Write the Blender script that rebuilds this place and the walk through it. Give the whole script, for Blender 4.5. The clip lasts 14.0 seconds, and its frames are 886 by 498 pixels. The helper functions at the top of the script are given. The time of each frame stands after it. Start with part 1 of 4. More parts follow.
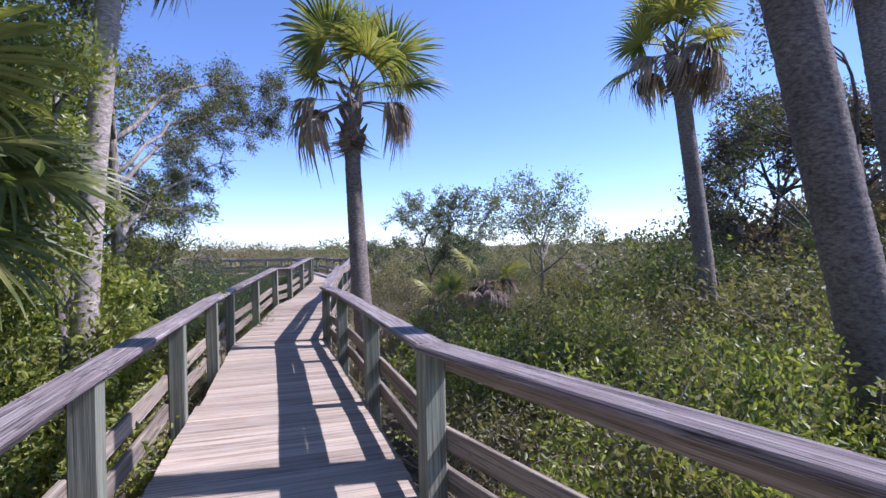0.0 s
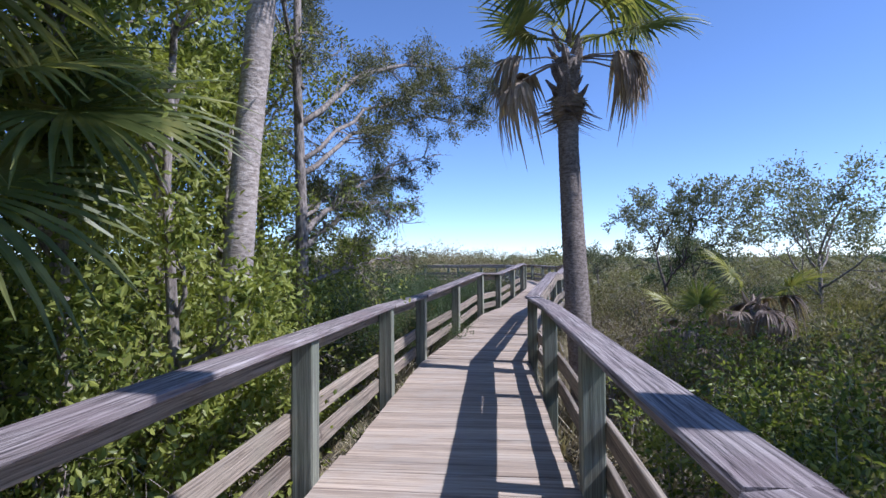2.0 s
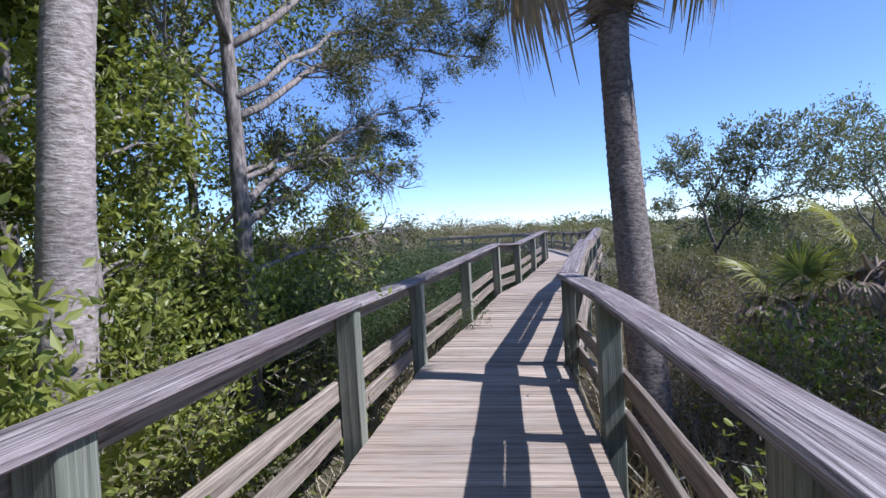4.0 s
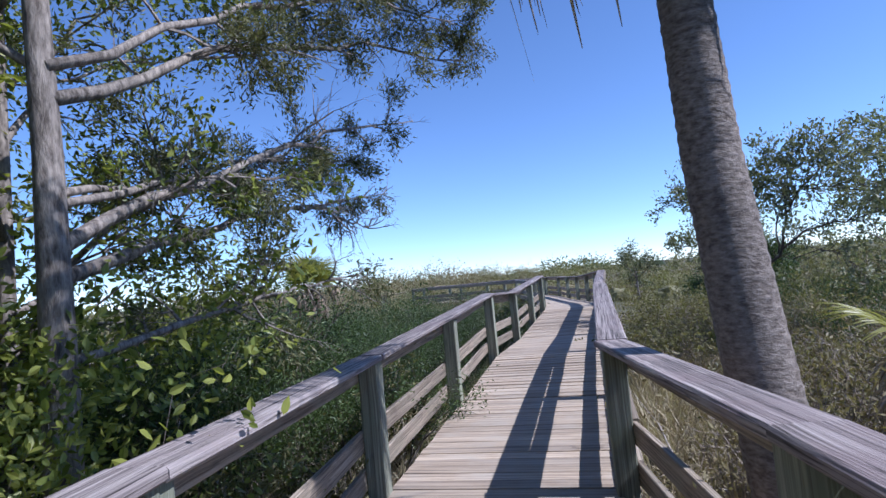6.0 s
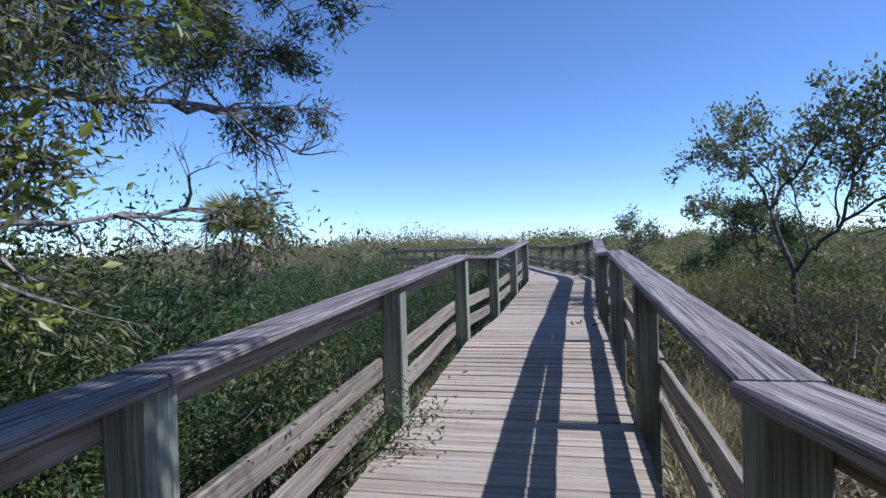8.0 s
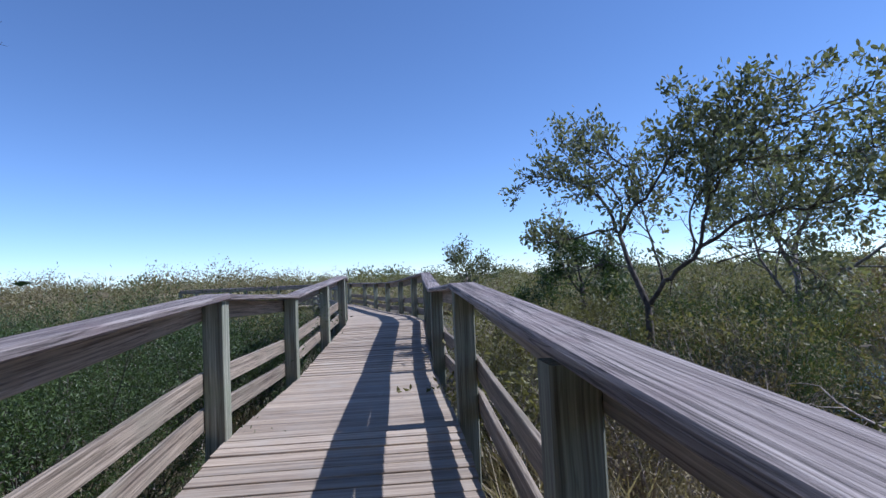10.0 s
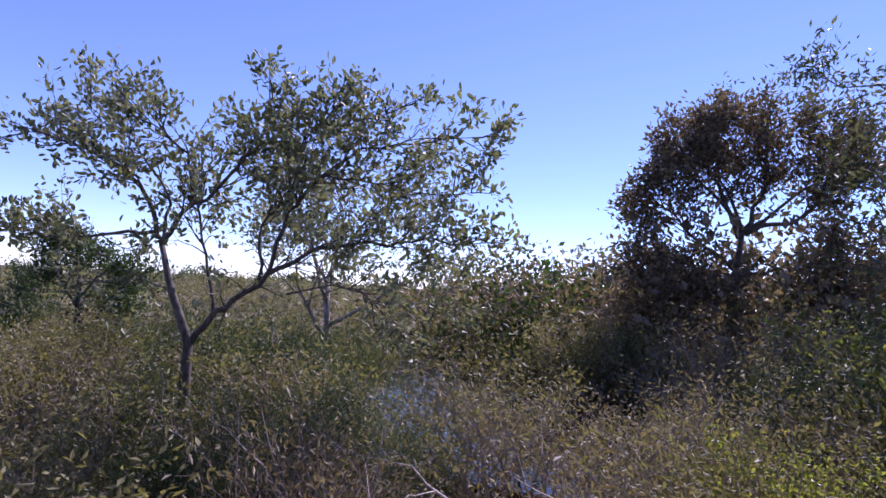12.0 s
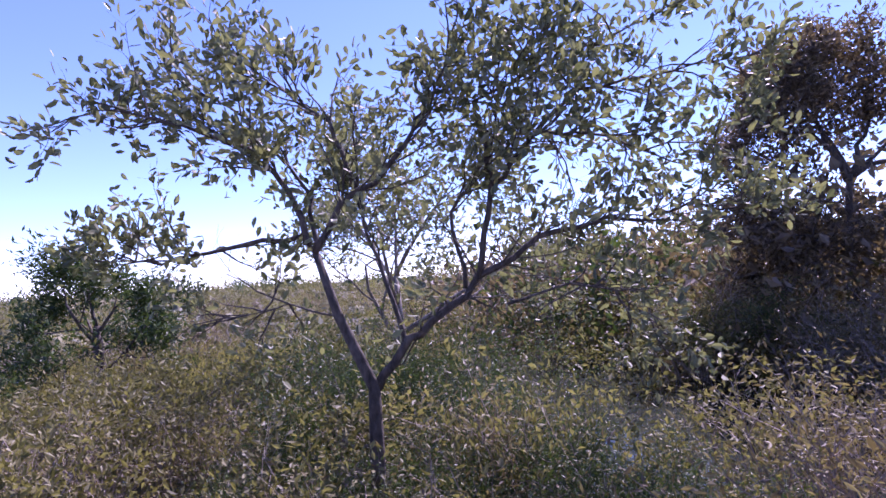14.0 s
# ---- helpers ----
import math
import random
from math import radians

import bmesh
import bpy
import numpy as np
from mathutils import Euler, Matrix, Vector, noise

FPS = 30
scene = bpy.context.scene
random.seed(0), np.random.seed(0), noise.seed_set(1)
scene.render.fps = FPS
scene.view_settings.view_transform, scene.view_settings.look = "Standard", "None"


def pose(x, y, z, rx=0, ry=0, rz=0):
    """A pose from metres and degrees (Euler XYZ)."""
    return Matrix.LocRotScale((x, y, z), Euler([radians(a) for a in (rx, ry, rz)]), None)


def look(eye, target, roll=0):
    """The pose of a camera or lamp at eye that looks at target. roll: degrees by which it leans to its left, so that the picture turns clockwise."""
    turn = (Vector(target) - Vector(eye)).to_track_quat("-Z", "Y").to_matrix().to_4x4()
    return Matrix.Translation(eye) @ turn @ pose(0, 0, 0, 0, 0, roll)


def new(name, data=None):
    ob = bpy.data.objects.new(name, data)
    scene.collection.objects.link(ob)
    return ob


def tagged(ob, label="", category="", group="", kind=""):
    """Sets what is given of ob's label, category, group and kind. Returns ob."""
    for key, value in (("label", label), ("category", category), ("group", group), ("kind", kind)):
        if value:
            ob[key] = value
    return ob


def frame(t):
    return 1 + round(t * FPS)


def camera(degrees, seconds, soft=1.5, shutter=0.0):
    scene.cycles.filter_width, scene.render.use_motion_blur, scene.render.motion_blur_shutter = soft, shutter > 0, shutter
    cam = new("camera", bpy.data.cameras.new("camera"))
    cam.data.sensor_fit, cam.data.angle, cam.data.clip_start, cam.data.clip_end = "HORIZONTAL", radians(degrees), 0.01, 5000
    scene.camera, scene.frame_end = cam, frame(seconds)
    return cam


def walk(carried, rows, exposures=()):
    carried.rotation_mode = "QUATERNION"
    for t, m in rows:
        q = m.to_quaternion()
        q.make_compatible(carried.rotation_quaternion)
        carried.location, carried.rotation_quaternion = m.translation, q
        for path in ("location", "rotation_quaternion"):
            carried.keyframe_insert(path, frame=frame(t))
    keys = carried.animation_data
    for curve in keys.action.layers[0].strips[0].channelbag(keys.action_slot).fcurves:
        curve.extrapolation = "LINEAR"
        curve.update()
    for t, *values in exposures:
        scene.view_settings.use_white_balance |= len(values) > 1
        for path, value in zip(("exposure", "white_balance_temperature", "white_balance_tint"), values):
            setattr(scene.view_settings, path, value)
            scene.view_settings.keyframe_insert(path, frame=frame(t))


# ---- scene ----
cam = camera(77.4, 14.0)
PATH = [
    (0, (2.564, -10.223, 1.685), (2.810, -8.238, 1.672), -1.4),
    (0.5, (2.710, -9.620, 1.664), (2.422, -7.642, 1.725), -2.5),
    (1, (2.678, -9.116, 1.639), (2.424, -7.132, 1.609), -1.9),
    (1.5, (2.656, -8.557, 1.595), (2.255, -6.598, 1.569), -3.3),
    (2, (2.532, -8.056, 1.540), (2.007, -6.126, 1.575), -0.6),
    (2.2, (2.510, -7.853, 1.518), (2.044, -5.908, 1.527), -2.1),
    (4.3, (2.060, -5.580, 1.500), (1.469, -3.670, 1.437), -3.4),
    (4.5, (2.020, -5.380, 1.515), (1.455, -3.462, 1.570), -3.1),
    (5, (1.910, -4.830, 1.525), (1.542, -2.873, 1.714), -3.6),
    (5.5, (1.770, -4.290, 1.515), (1.210, -2.377, 1.674), -5.1),
    (6, (1.630, -3.710, 1.480), (1.101, -1.784, 1.591), -5.5),
    (6.5, (1.620, -3.130, 1.395), (1.190, -1.178, 1.450), -7.5),
    (7, (1.480, -2.500, 1.395), (0.899, -0.588, 1.486), -2.4),
    (7.2, (1.430, -2.270, 1.390), (0.933, -0.333, 1.368), -2.2),
    (9.3, (1.000, 0.150, 1.250), (0.544, 2.095, 1.337), -1.6),
    (9.5, (1.020, 0.380, 1.257), (0.558, 2.321, 1.398), -1.7),
    (10, (1.200, 0.960, 1.260), (1.357, 2.952, 1.355), -2.6),
    (10.5, (1.520, 1.420, 1.335), (2.249, 3.271, 1.541), 4.1),
    (11, (1.535, 1.870, 1.350), (2.672, 3.506, 1.523), 3.0),
    (11.5, (1.600, 2.300, 1.375), (3.024, 3.698, 1.509), 0.3),
    (12, (1.640, 2.750, 1.400), (3.209, 3.982, 1.545), 3.4),
    (12.5, (1.630, 3.270, 1.425), (3.223, 4.475, 1.528), 2.8),
    (13, (1.620, 3.870, 1.435), (3.266, 5.005, 1.481), 0.3),
    (13.5, (1.610, 4.600, 1.455), (3.261, 5.724, 1.567), 3.4),
    (14, (1.600, 5.400, 1.480), (3.241, 6.540, 1.575), -3.2),
]
walk(cam, [(t, look(e, g, r)) for t, e, g, r in PATH],
     [(0, 0.66, 5550, 27), (0.5, 0.42, 5450, 20), (1, 0.4, 5450, 20), (2, 0.42, 5450, 20), (5, 0.47, 5400, 19), (7, 0.31, 5300, 17), (9.5, 0.1, 5200, 14), (11, 0.3, 5850, 30), (12.5, 0.72, 5600, 52), (14, 1.02, 5550, 58)])

# ---- world, sun, exposure ----
world = bpy.data.worlds.new("sky")
scene.world = world
world.use_nodes = True
wn = world.node_tree.nodes
sky = wn.new("ShaderNodeTexSky")
sky.sky_type = "NISHITA"
sky.sun_disc = False
sky.sun_elevation = radians(50)
sky.sun_rotation = radians(88)
sky.altitude = 3000
sky.air_density = 1.0
sky.dust_density = 0.0
sky.ozone_density = 3.5
wn["Background"].inputs["Strength"].default_value = 0.142
world.node_tree.links.new(sky.outputs["Color"], wn["Background"].inputs["Color"])

sun_data = bpy.data.lights.new("sun", "SUN")
sun_data.energy = 4.8
sun_data.angle = radians(0.53)
sun_data.color = (1.0, 0.955, 0.88)
sun = new("sun", sun_data)
sun.matrix_world = look((40, 1.5, 47), (0, 0, 0))


# ---- materials ----
def shader(name):
    m = bpy.data.materials.new(name)
    m.use_nodes = True
    nt = m.node_tree
    return m, nt, nt.nodes["Principled BSDF"]


def node(nt, kind, **sets):
    n = nt.nodes.new(kind)
    for k, v in sets.items():
        n.inputs[k.replace("_", " ")].default_value = v
    return n


def ramp(nt, source, *stops):
    r = nt.nodes.new("ShaderNodeValToRGB")
    e = r.color_ramp.elements
    while len(e) < len(stops):
        e.new(0.5)
    for el, (p, c) in zip(e, stops):
        el.position, el.color = p, (*c, 1)
    nt.links.new(source, r.inputs[0])
    return r.outputs[0]


def mix(nt, kind, fac, a, b):
    m = nt.nodes.new("ShaderNodeMix")
    m.data_type, m.blend_type = "RGBA", kind
    for sock, v in ((m.inputs[0], fac), (m.inputs[6], a), (m.inputs[7], b)):
        if isinstance(v, (int, float)):
            sock.default_value = v
        elif isinstance(v, tuple):
            sock.default_value = (*v, 1)
        else:
            nt.links.new(v, sock)
    return m.outputs[2]


def wood(name, light, mid, dark, stain, groove=0.6):
    """Weathered timber: its grain runs along the piece's own x axis."""
    m, nt, p = shader(name)
    L = nt.links.new
    tc, info = nt.nodes.new("ShaderNodeTexCoord"), nt.nodes.new("ShaderNodeObjectInfo")
    shift = nt.nodes.new("ShaderNodeVectorMath")
    shift.operation = "MULTIPLY_ADD"
    L(info.outputs["Random"], shift.inputs[0])
    shift.inputs[1].default_value = (37, 19, 53)
    L(tc.outputs["Object"], shift.inputs[2])
    warp = node(nt, "ShaderNodeTexNoise", Scale=1.7, Detail=3.0)
    L(shift.outputs[0], warp.inputs["Vector"])
    bent = nt.nodes.new("ShaderNodeVectorMath")
    bent.operation = "MULTIPLY_ADD"
    L(warp.outputs["Color"], bent.inputs[0])
    bent.inputs[1].default_value = (0.0, 0.022, 0.022)
    L(shift.outputs[0], bent.inputs[2])
    mp = nt.nodes.new("ShaderNodeMapping")
    mp.inputs["Scale"].default_value = (1.3, 95, 95)
    L(bent.outputs[0], mp.inputs["Vector"])
    grain = node(nt, "ShaderNodeTexNoise", Scale=1.0, Detail=6.0, Roughness=0.6)
    L(mp.outputs[0], grain.inputs["Vector"])
    mp2 = nt.nodes.new("ShaderNodeMapping")
    mp2.inputs["Scale"].default_value = (0.5, 26, 26)
    L(bent.outputs[0], mp2.inputs["Vector"])
    streak = node(nt, "ShaderNodeTexNoise", Scale=1.0, Detail=3.0)
    L(mp2.outputs[0], streak.inputs["Vector"])
    mp3 = nt.nodes.new("ShaderNodeMapping")
    mp3.inputs["Scale"].default_value = (0.9, 34, 34)
    mp3.inputs["Location"].default_value = (7, 3, 5)
    L(bent.outputs[0], mp3.inputs["Vector"])
    crack = node(nt, "ShaderNodeTexNoise", Scale=1.0, Detail=2.0)
    L(mp3.outputs[0], crack.inputs["Vector"])
    split = ramp(nt, crack.outputs["Fac"], (0.47, (1, 1, 1)), (0.492, (0.3, 0.27, 0.26)), (0.514, (1, 1, 1)))
    blot = node(nt, "ShaderNodeTexNoise", Scale=3.2, Detail=5.0)
    L(shift.outputs[0], blot.inputs["Vector"])
    base = ramp(nt, grain.outputs["Fac"], (0.36, dark), (0.49, mid), (0.64, light))
    base = mix(nt, "MULTIPLY", 0.75, base, ramp(nt, streak.outputs["Fac"], (0.36, (0.45, 0.42, 0.42)), (0.55, (1, 1, 1))))
    base = mix(nt, "MIX", ramp(nt, blot.outputs["Fac"], (0.45, (0, 0, 0)), (0.72, (0.7, 0.7, 0.7))), base, stain)
    base = mix(nt, "MULTIPLY", min(1.0, groove), base, split)
    tone = nt.nodes.new("ShaderNodeMapRange")
    tone.inputs[3].default_value, tone.inputs[4].default_value = 0.78, 1.12
    L(info.outputs["Random"], tone.inputs[0])
    hsv = nt.nodes.new("ShaderNodeHueSaturation")
    L(tone.outputs[0], hsv.inputs["Value"])
    L(base, hsv.inputs["Color"])
    L(hsv.outputs[0], p.inputs["Base Color"])
    p.inputs["Roughness"].default_value = 0.82
    add = nt.nodes.new("ShaderNodeMath")
    L(grain.outputs["Fac"], add.inputs[0])
    L(streak.outputs["Fac"], add.inputs[1])
    bump = node(nt, "ShaderNodeBump", Strength=groove, Distance=0.006)
    L(add.outputs[0], bump.inputs["Height"])
    L(bump.outputs[0], p.inputs["Normal"])
    return m


def foliage(name, a, b, c, glow=0.35, gloss=0.45, clump=3.0):
    """Leaves: colour by leaf and by clump, light passing through the blade."""
    m, nt, p = shader(name)
    L = nt.links.new
    geo, tc = nt.nodes.new("ShaderNodeNewGeometry"), nt.nodes.new("ShaderNodeTexCoord")
    info = nt.nodes.new("ShaderNodeObjectInfo")
    n = node(nt, "ShaderNodeTexNoise", Scale=clump, Detail=2.0)
    L(geo.outputs["Position"], n.inputs["Vector"])
    mixv = nt.nodes.new("ShaderNodeMath")
    mixv.operation = "MULTIPLY_ADD"
    L(geo.outputs["Random Per Island"], mixv.inputs[0])
    mixv.inputs[1].default_value = 0.55
    L(n.outputs["Fac"], mixv.inputs[2])
    off = nt.nodes.new("ShaderNodeMath")
    off.operation = "MULTIPLY_ADD"
    L(info.outputs["Random"], off.inputs[0])
    off.inputs[1].default_value = 0.3
    L(mixv.outputs[0], off.inputs[2])
    col = ramp(nt, off.outputs[0], (0.5, a), (0.85, b), (1.0, c))
    L(col, p.inputs["Base Color"])
    p.inputs["Roughness"].default_value = gloss
    p.inputs["Specular IOR Level"].default_value = 0.4
    tr = nt.nodes.new("ShaderNodeBsdfTranslucent")
    L(mix(nt, "MULTIPLY", 1.0, col, (1.2, 1.25, 0.65)), tr.inputs["Color"])
    ms = nt.nodes.new("ShaderNodeMixShader")
    ms.inputs[0].default_value = glow
    L(p.outputs[0], ms.inputs[1])
    L(tr.outputs[0], ms.inputs[2])
    L(ms.outputs[0], nt.nodes["Material Output"].inputs["Surface"])
    return m


def bark(name, a, b, scale=(9, 9, 2.5), bumpy=0.7):
    m, nt, p = shader(name)
    L = nt.links.new
    geo = nt.nodes.new("ShaderNodeNewGeometry")
    mp = nt.nodes.new("ShaderNodeMapping")
    mp.inputs["Scale"].default_value = scale
    L(geo.outputs["Position"], mp.inputs["Vector"])
    n = node(nt, "ShaderNodeTexNoise", Scale=2.0, Detail=6.0, Roughness=0.65)
    L(mp.outputs[0], n.inputs["Vector"])
    big = node(nt, "ShaderNodeTexNoise", Scale=1.6, Detail=3.0)
    L(geo.outputs["Position"], big.inputs["Vector"])
    col = ramp(nt, n.outputs["Fac"], (0.35, a), (0.65, b))
    col = mix(nt, "MULTIPLY", 0.6, col, ramp(nt, big.outputs["Fac"], (0.35, (0.5, 0.5, 0.5)), (0.6, (1, 1, 1))))
    L(col, p.inputs["Base Color"])
    p.inputs["Roughness"].default_value = 0.9
    bump = node(nt, "ShaderNodeBump", Strength=bumpy, Distance=0.02)
    L(n.outputs["Fac"], bump.inputs["Height"])
    L(bump.outputs[0], p.inputs["Normal"])
    return m


def soil(name):
    m, nt, p = shader(name)
    L = nt.links.new
    geo = nt.nodes.new("ShaderNodeNewGeometry")
    fine = node(nt, "ShaderNodeTexNoise", Scale=9.0, Detail=8.0, Roughness=0.7)
    wide = node(nt, "ShaderNodeTexNoise", Scale=0.35, Detail=4.0)
    for n in (fine, wide):
        L(geo.outputs["Position"], n.inputs["Vector"])
    col = ramp(nt, fine.outputs["Fac"], (0.3, (0.03, 0.024, 0.017)), (0.5, (0.09, 0.07, 0.045)), (0.72, (0.2, 0.165, 0.11)))
    col = mix(nt, "MIX", ramp(nt, wide.outputs["Fac"], (0.42, (0, 0, 0)), (0.62, (0.6, 0.6, 0.6))), col, (0.075, 0.085, 0.03))
    L(col, p.inputs["Base Color"])
    p.inputs["Roughness"].default_value = 0.95
    bump = node(nt, "ShaderNodeBump", Strength=0.8, Distance=0.05)
    L(fine.outputs["Fac"], bump.inputs["Height"])
    L(bump.outputs[0], p.inputs["Normal"])
    return m


def pond(name):
    m, nt, p = shader(name)
    geo = nt.nodes.new("ShaderNodeNewGeometry")
    n = node(nt, "ShaderNodeTexNoise", Scale=5.0, Detail=3.0)
    nt.links.new(geo.outputs["Position"], n.inputs["Vector"])
    nt.links.new(ramp(nt, n.outputs["Fac"], (0.3, (0.02, 0.025, 0.02)), (0.7, (0.04, 0.045, 0.035))), p.inputs["Base Color"])
    p.inputs["Roughness"].default_value = 0.04
    bump = node(nt, "ShaderNodeBump", Strength=0.12, Distance=0.02)
    nt.links.new(n.outputs["Fac"], bump.inputs["Height"])
    nt.links.new(bump.outputs[0], p.inputs["Normal"])
    return m


DECK = wood("weathered_deck", (0.56, 0.45, 0.34), (0.46, 0.365, 0.27), (0.31, 0.24, 0.175), (0.42, 0.365, 0.3), 0.28)
CAP = wood("weathered_cap", (0.44, 0.385, 0.355), (0.28, 0.235, 0.22), (0.055, 0.045, 0.042), (0.21, 0.155, 0.15), 1.0)
RAIL = wood("weathered_rail", (0.44, 0.36, 0.28), (0.31, 0.25, 0.185), (0.13, 0.1, 0.075), (0.24, 0.21, 0.155), 0.6)
POST = wood("treated_post", (0.36, 0.36, 0.28), (0.25, 0.26, 0.19), (0.15, 0.15, 0.11), (0.2, 0.23, 0.15), 0.45)
PALM_BARK = bark("palm_bark", (0.1, 0.075, 0.06), (0.3, 0.25, 0.21), (10, 10, 22))
PALE_BARK = bark("pale_palm_bark", (0.26, 0.21, 0.17), (0.58, 0.5, 0.43), (8, 8, 20))
GREY_BARK = bark("grey_bark", (0.1, 0.08, 0.066), (0.4, 0.345, 0.295), (14, 14, 4))
DARK_BARK = bark("dark_bark", (0.05, 0.04, 0.033), (0.17, 0.14, 0.115), (12, 12, 5))
TWIG = bark("dry_twig", (0.2, 0.155, 0.125), (0.46, 0.385, 0.32), (20, 20, 8), 0.3)
BLEACHED = bark("bleached_wood", (0.28, 0.235, 0.2), (0.5, 0.44, 0.39), (16, 16, 6), 0.3)
PALM_GREEN = foliage("palm_blade", (0.055, 0.075, 0.024), (0.13, 0.155, 0.045), (0.29, 0.28, 0.085), 0.45, 0.42)
PALM_DEAD = foliage("dead_palm_blade", (0.09, 0.062, 0.05), (0.19, 0.14, 0.11), (0.36, 0.28, 0.21), 0.25, 0.7)
LEAF_BRIGHT = foliage("bright_leaf", (0.06, 0.08, 0.018), (0.14, 0.175, 0.035), (0.3, 0.32, 0.07), 0.42, 0.4)
LEAF_DARK = foliage("dark_leaf", (0.024, 0.042, 0.015), (0.045, 0.075, 0.024), (0.085, 0.125, 0.035), 0.3, 0.45)
LEAF_OLIVE = foliage("olive_leaf", (0.08, 0.075, 0.032), (0.15, 0.14, 0.055), (0.24, 0.22, 0.1), 0.38, 0.55)
LEAF_BROWN = foliage("brown_leaf", (0.1, 0.075, 0.045), (0.18, 0.14, 0.08), (0.27, 0.225, 0.12), 0.33, 0.55)
LEAF_GREY = foliage("grey_green_leaf", (0.06, 0.07, 0.042), (0.115, 0.13, 0.075), (0.24, 0.245, 0.14), 0.33, 0.48)
LEAF_RUST = foliage("rusty_leaf", (0.08, 0.058, 0.045), (0.14, 0.105, 0.075), (0.23, 0.175, 0.115), 0.33, 0.55)
NEEDLE = foliage("needle", (0.04, 0.05, 0.024), (0.085, 0.095, 0.042), (0.17, 0.165, 0.075), 0.3, 0.5)
GRASS = foliage("marsh_grass", (0.16, 0.155, 0.05), (0.26, 0.24, 0.09), (0.4, 0.35, 0.15), 0.4, 0.5, 0.8)
STRAW = foliage("dry_grass", (0.24, 0.19, 0.12), (0.39, 0.32, 0.21), (0.52, 0.45, 0.32), 0.25, 0.7)
SOIL = soil("marsh_soil")
WATER = pond("marsh_water")


# ---- mesh building ----
class Geo:
    """Collects triangles and quads as arrays and makes one mesh of them."""

    def __init__(self):
        self.v, self.f, self.n = [], [], 0

    def add(self, verts, faces):
        self.v.append(np.asarray(verts, float).reshape(-1, 3))
        self.f.extend(tuple(i + self.n for i in f) for f in faces)
        self.n += len(self.v[-1])

    def tube(self, pts, radii, sides=5):
        pts = [Vector(p) for p in pts]
        rings, side = [], None
        for i, p in enumerate(pts):
            d = (pts[min(i + 1, len(pts) - 1)] - pts[max(i - 1, 0)]).normalized()
            side = d.orthogonal().normalized() if side is None else (side - d * side.dot(d)).normalized()
            other = d.cross(side)
            for k in range(sides):
                a = 2 * math.pi * k / sides
                rings.append(p + (side * math.cos(a) + other * math.sin(a)) * radii[i])
        faces = []
        for i in range(len(pts) - 1):
            for k in range(sides):
                a, b = i * sides + k, i * sides + (k + 1) % sides
                faces.append((a, b, b + sides, a + sides))
        faces.append(tuple(range(sides - 1, -1, -1)))
        faces.append(tuple((len(pts) - 1) * sides + k for k in range(sides)))
        self.add([tuple(r) for r in rings], faces)

    def leaves(self, pos, way, size, ratio=0.4, rng=None, full=False):
        """Folded leaf blades, two triangles each; full ones are rounder, with four."""
        pos, way = np.asarray(pos, float), np.asarray(way, float)
        n = len(pos)
        if n == 0:
            return
        size = np.asarray(size, float).reshape(-1, 1) * np.ones((n, 1))
        way = way / np.maximum(np.linalg.norm(way, axis=1, keepdims=True), 1e-6)
        side = np.cross(way, rng.normal(size=(n, 3)))
        side /= np.maximum(np.linalg.norm(side, axis=1, keepdims=True), 1e-6)
        up = np.cross(side, way)
        mid = pos + way * size * 0.45
        w = size * ratio * 0.5
        v = np.stack([pos, mid + side * w + up * w * 0.35, pos + way * size, mid - side * w + up * w * 0.35], 1).reshape(-1, 3)
        if full:
            low, high = pos + way * size * 0.4, pos + way * size * 0.78
            v = np.stack([pos, low + side * w + up * w * 0.35, high + side * w * 0.9 + up * w * 0.3, pos + way * size,
                          high - side * w * 0.9 + up * w * 0.3, low - side * w + up * w * 0.35], 1).reshape(-1, 3)
            i = np.arange(n) * 6 + self.n
            self.v.append(v)
            for a, b, c, d in ((0, 1, 2, 3), (0, 3, 4, 5)):
                self.f.extend(zip((i + a).tolist(), (i + b).tolist(), (i + c).tolist(), (i + d).tolist()))
            self.n += 6 * n
            return
        i = np.arange(n) * 4 + self.n
        self.v.append(v)
        self.f.extend(zip(i.tolist(), (i + 1).tolist(), (i + 2).tolist()))
        self.f.extend(zip(i.tolist(), (i + 2).tolist(), (i + 3).tolist()))
        self.n += 4 * n

    def mesh(self, name, material, smooth=False):
        me = bpy.data.meshes.new(name)
        me.from_pydata(np.concatenate(self.v).tolist() if self.v else [], [], self.f)
        me.materials.append(material)
        if smooth:
            me.polygons.foreach_set("use_smooth", [True] * len(me.polygons))
        me.update()
        return me


def part(name, data, parent, label="", m=None):
    """Links a mesh as one part under a thing or a part."""
    ob = new(name, data)
    ob.parent = parent
    if m is not None:
        ob.matrix_local = m
    if label:
        tagged(ob, label)
    return ob


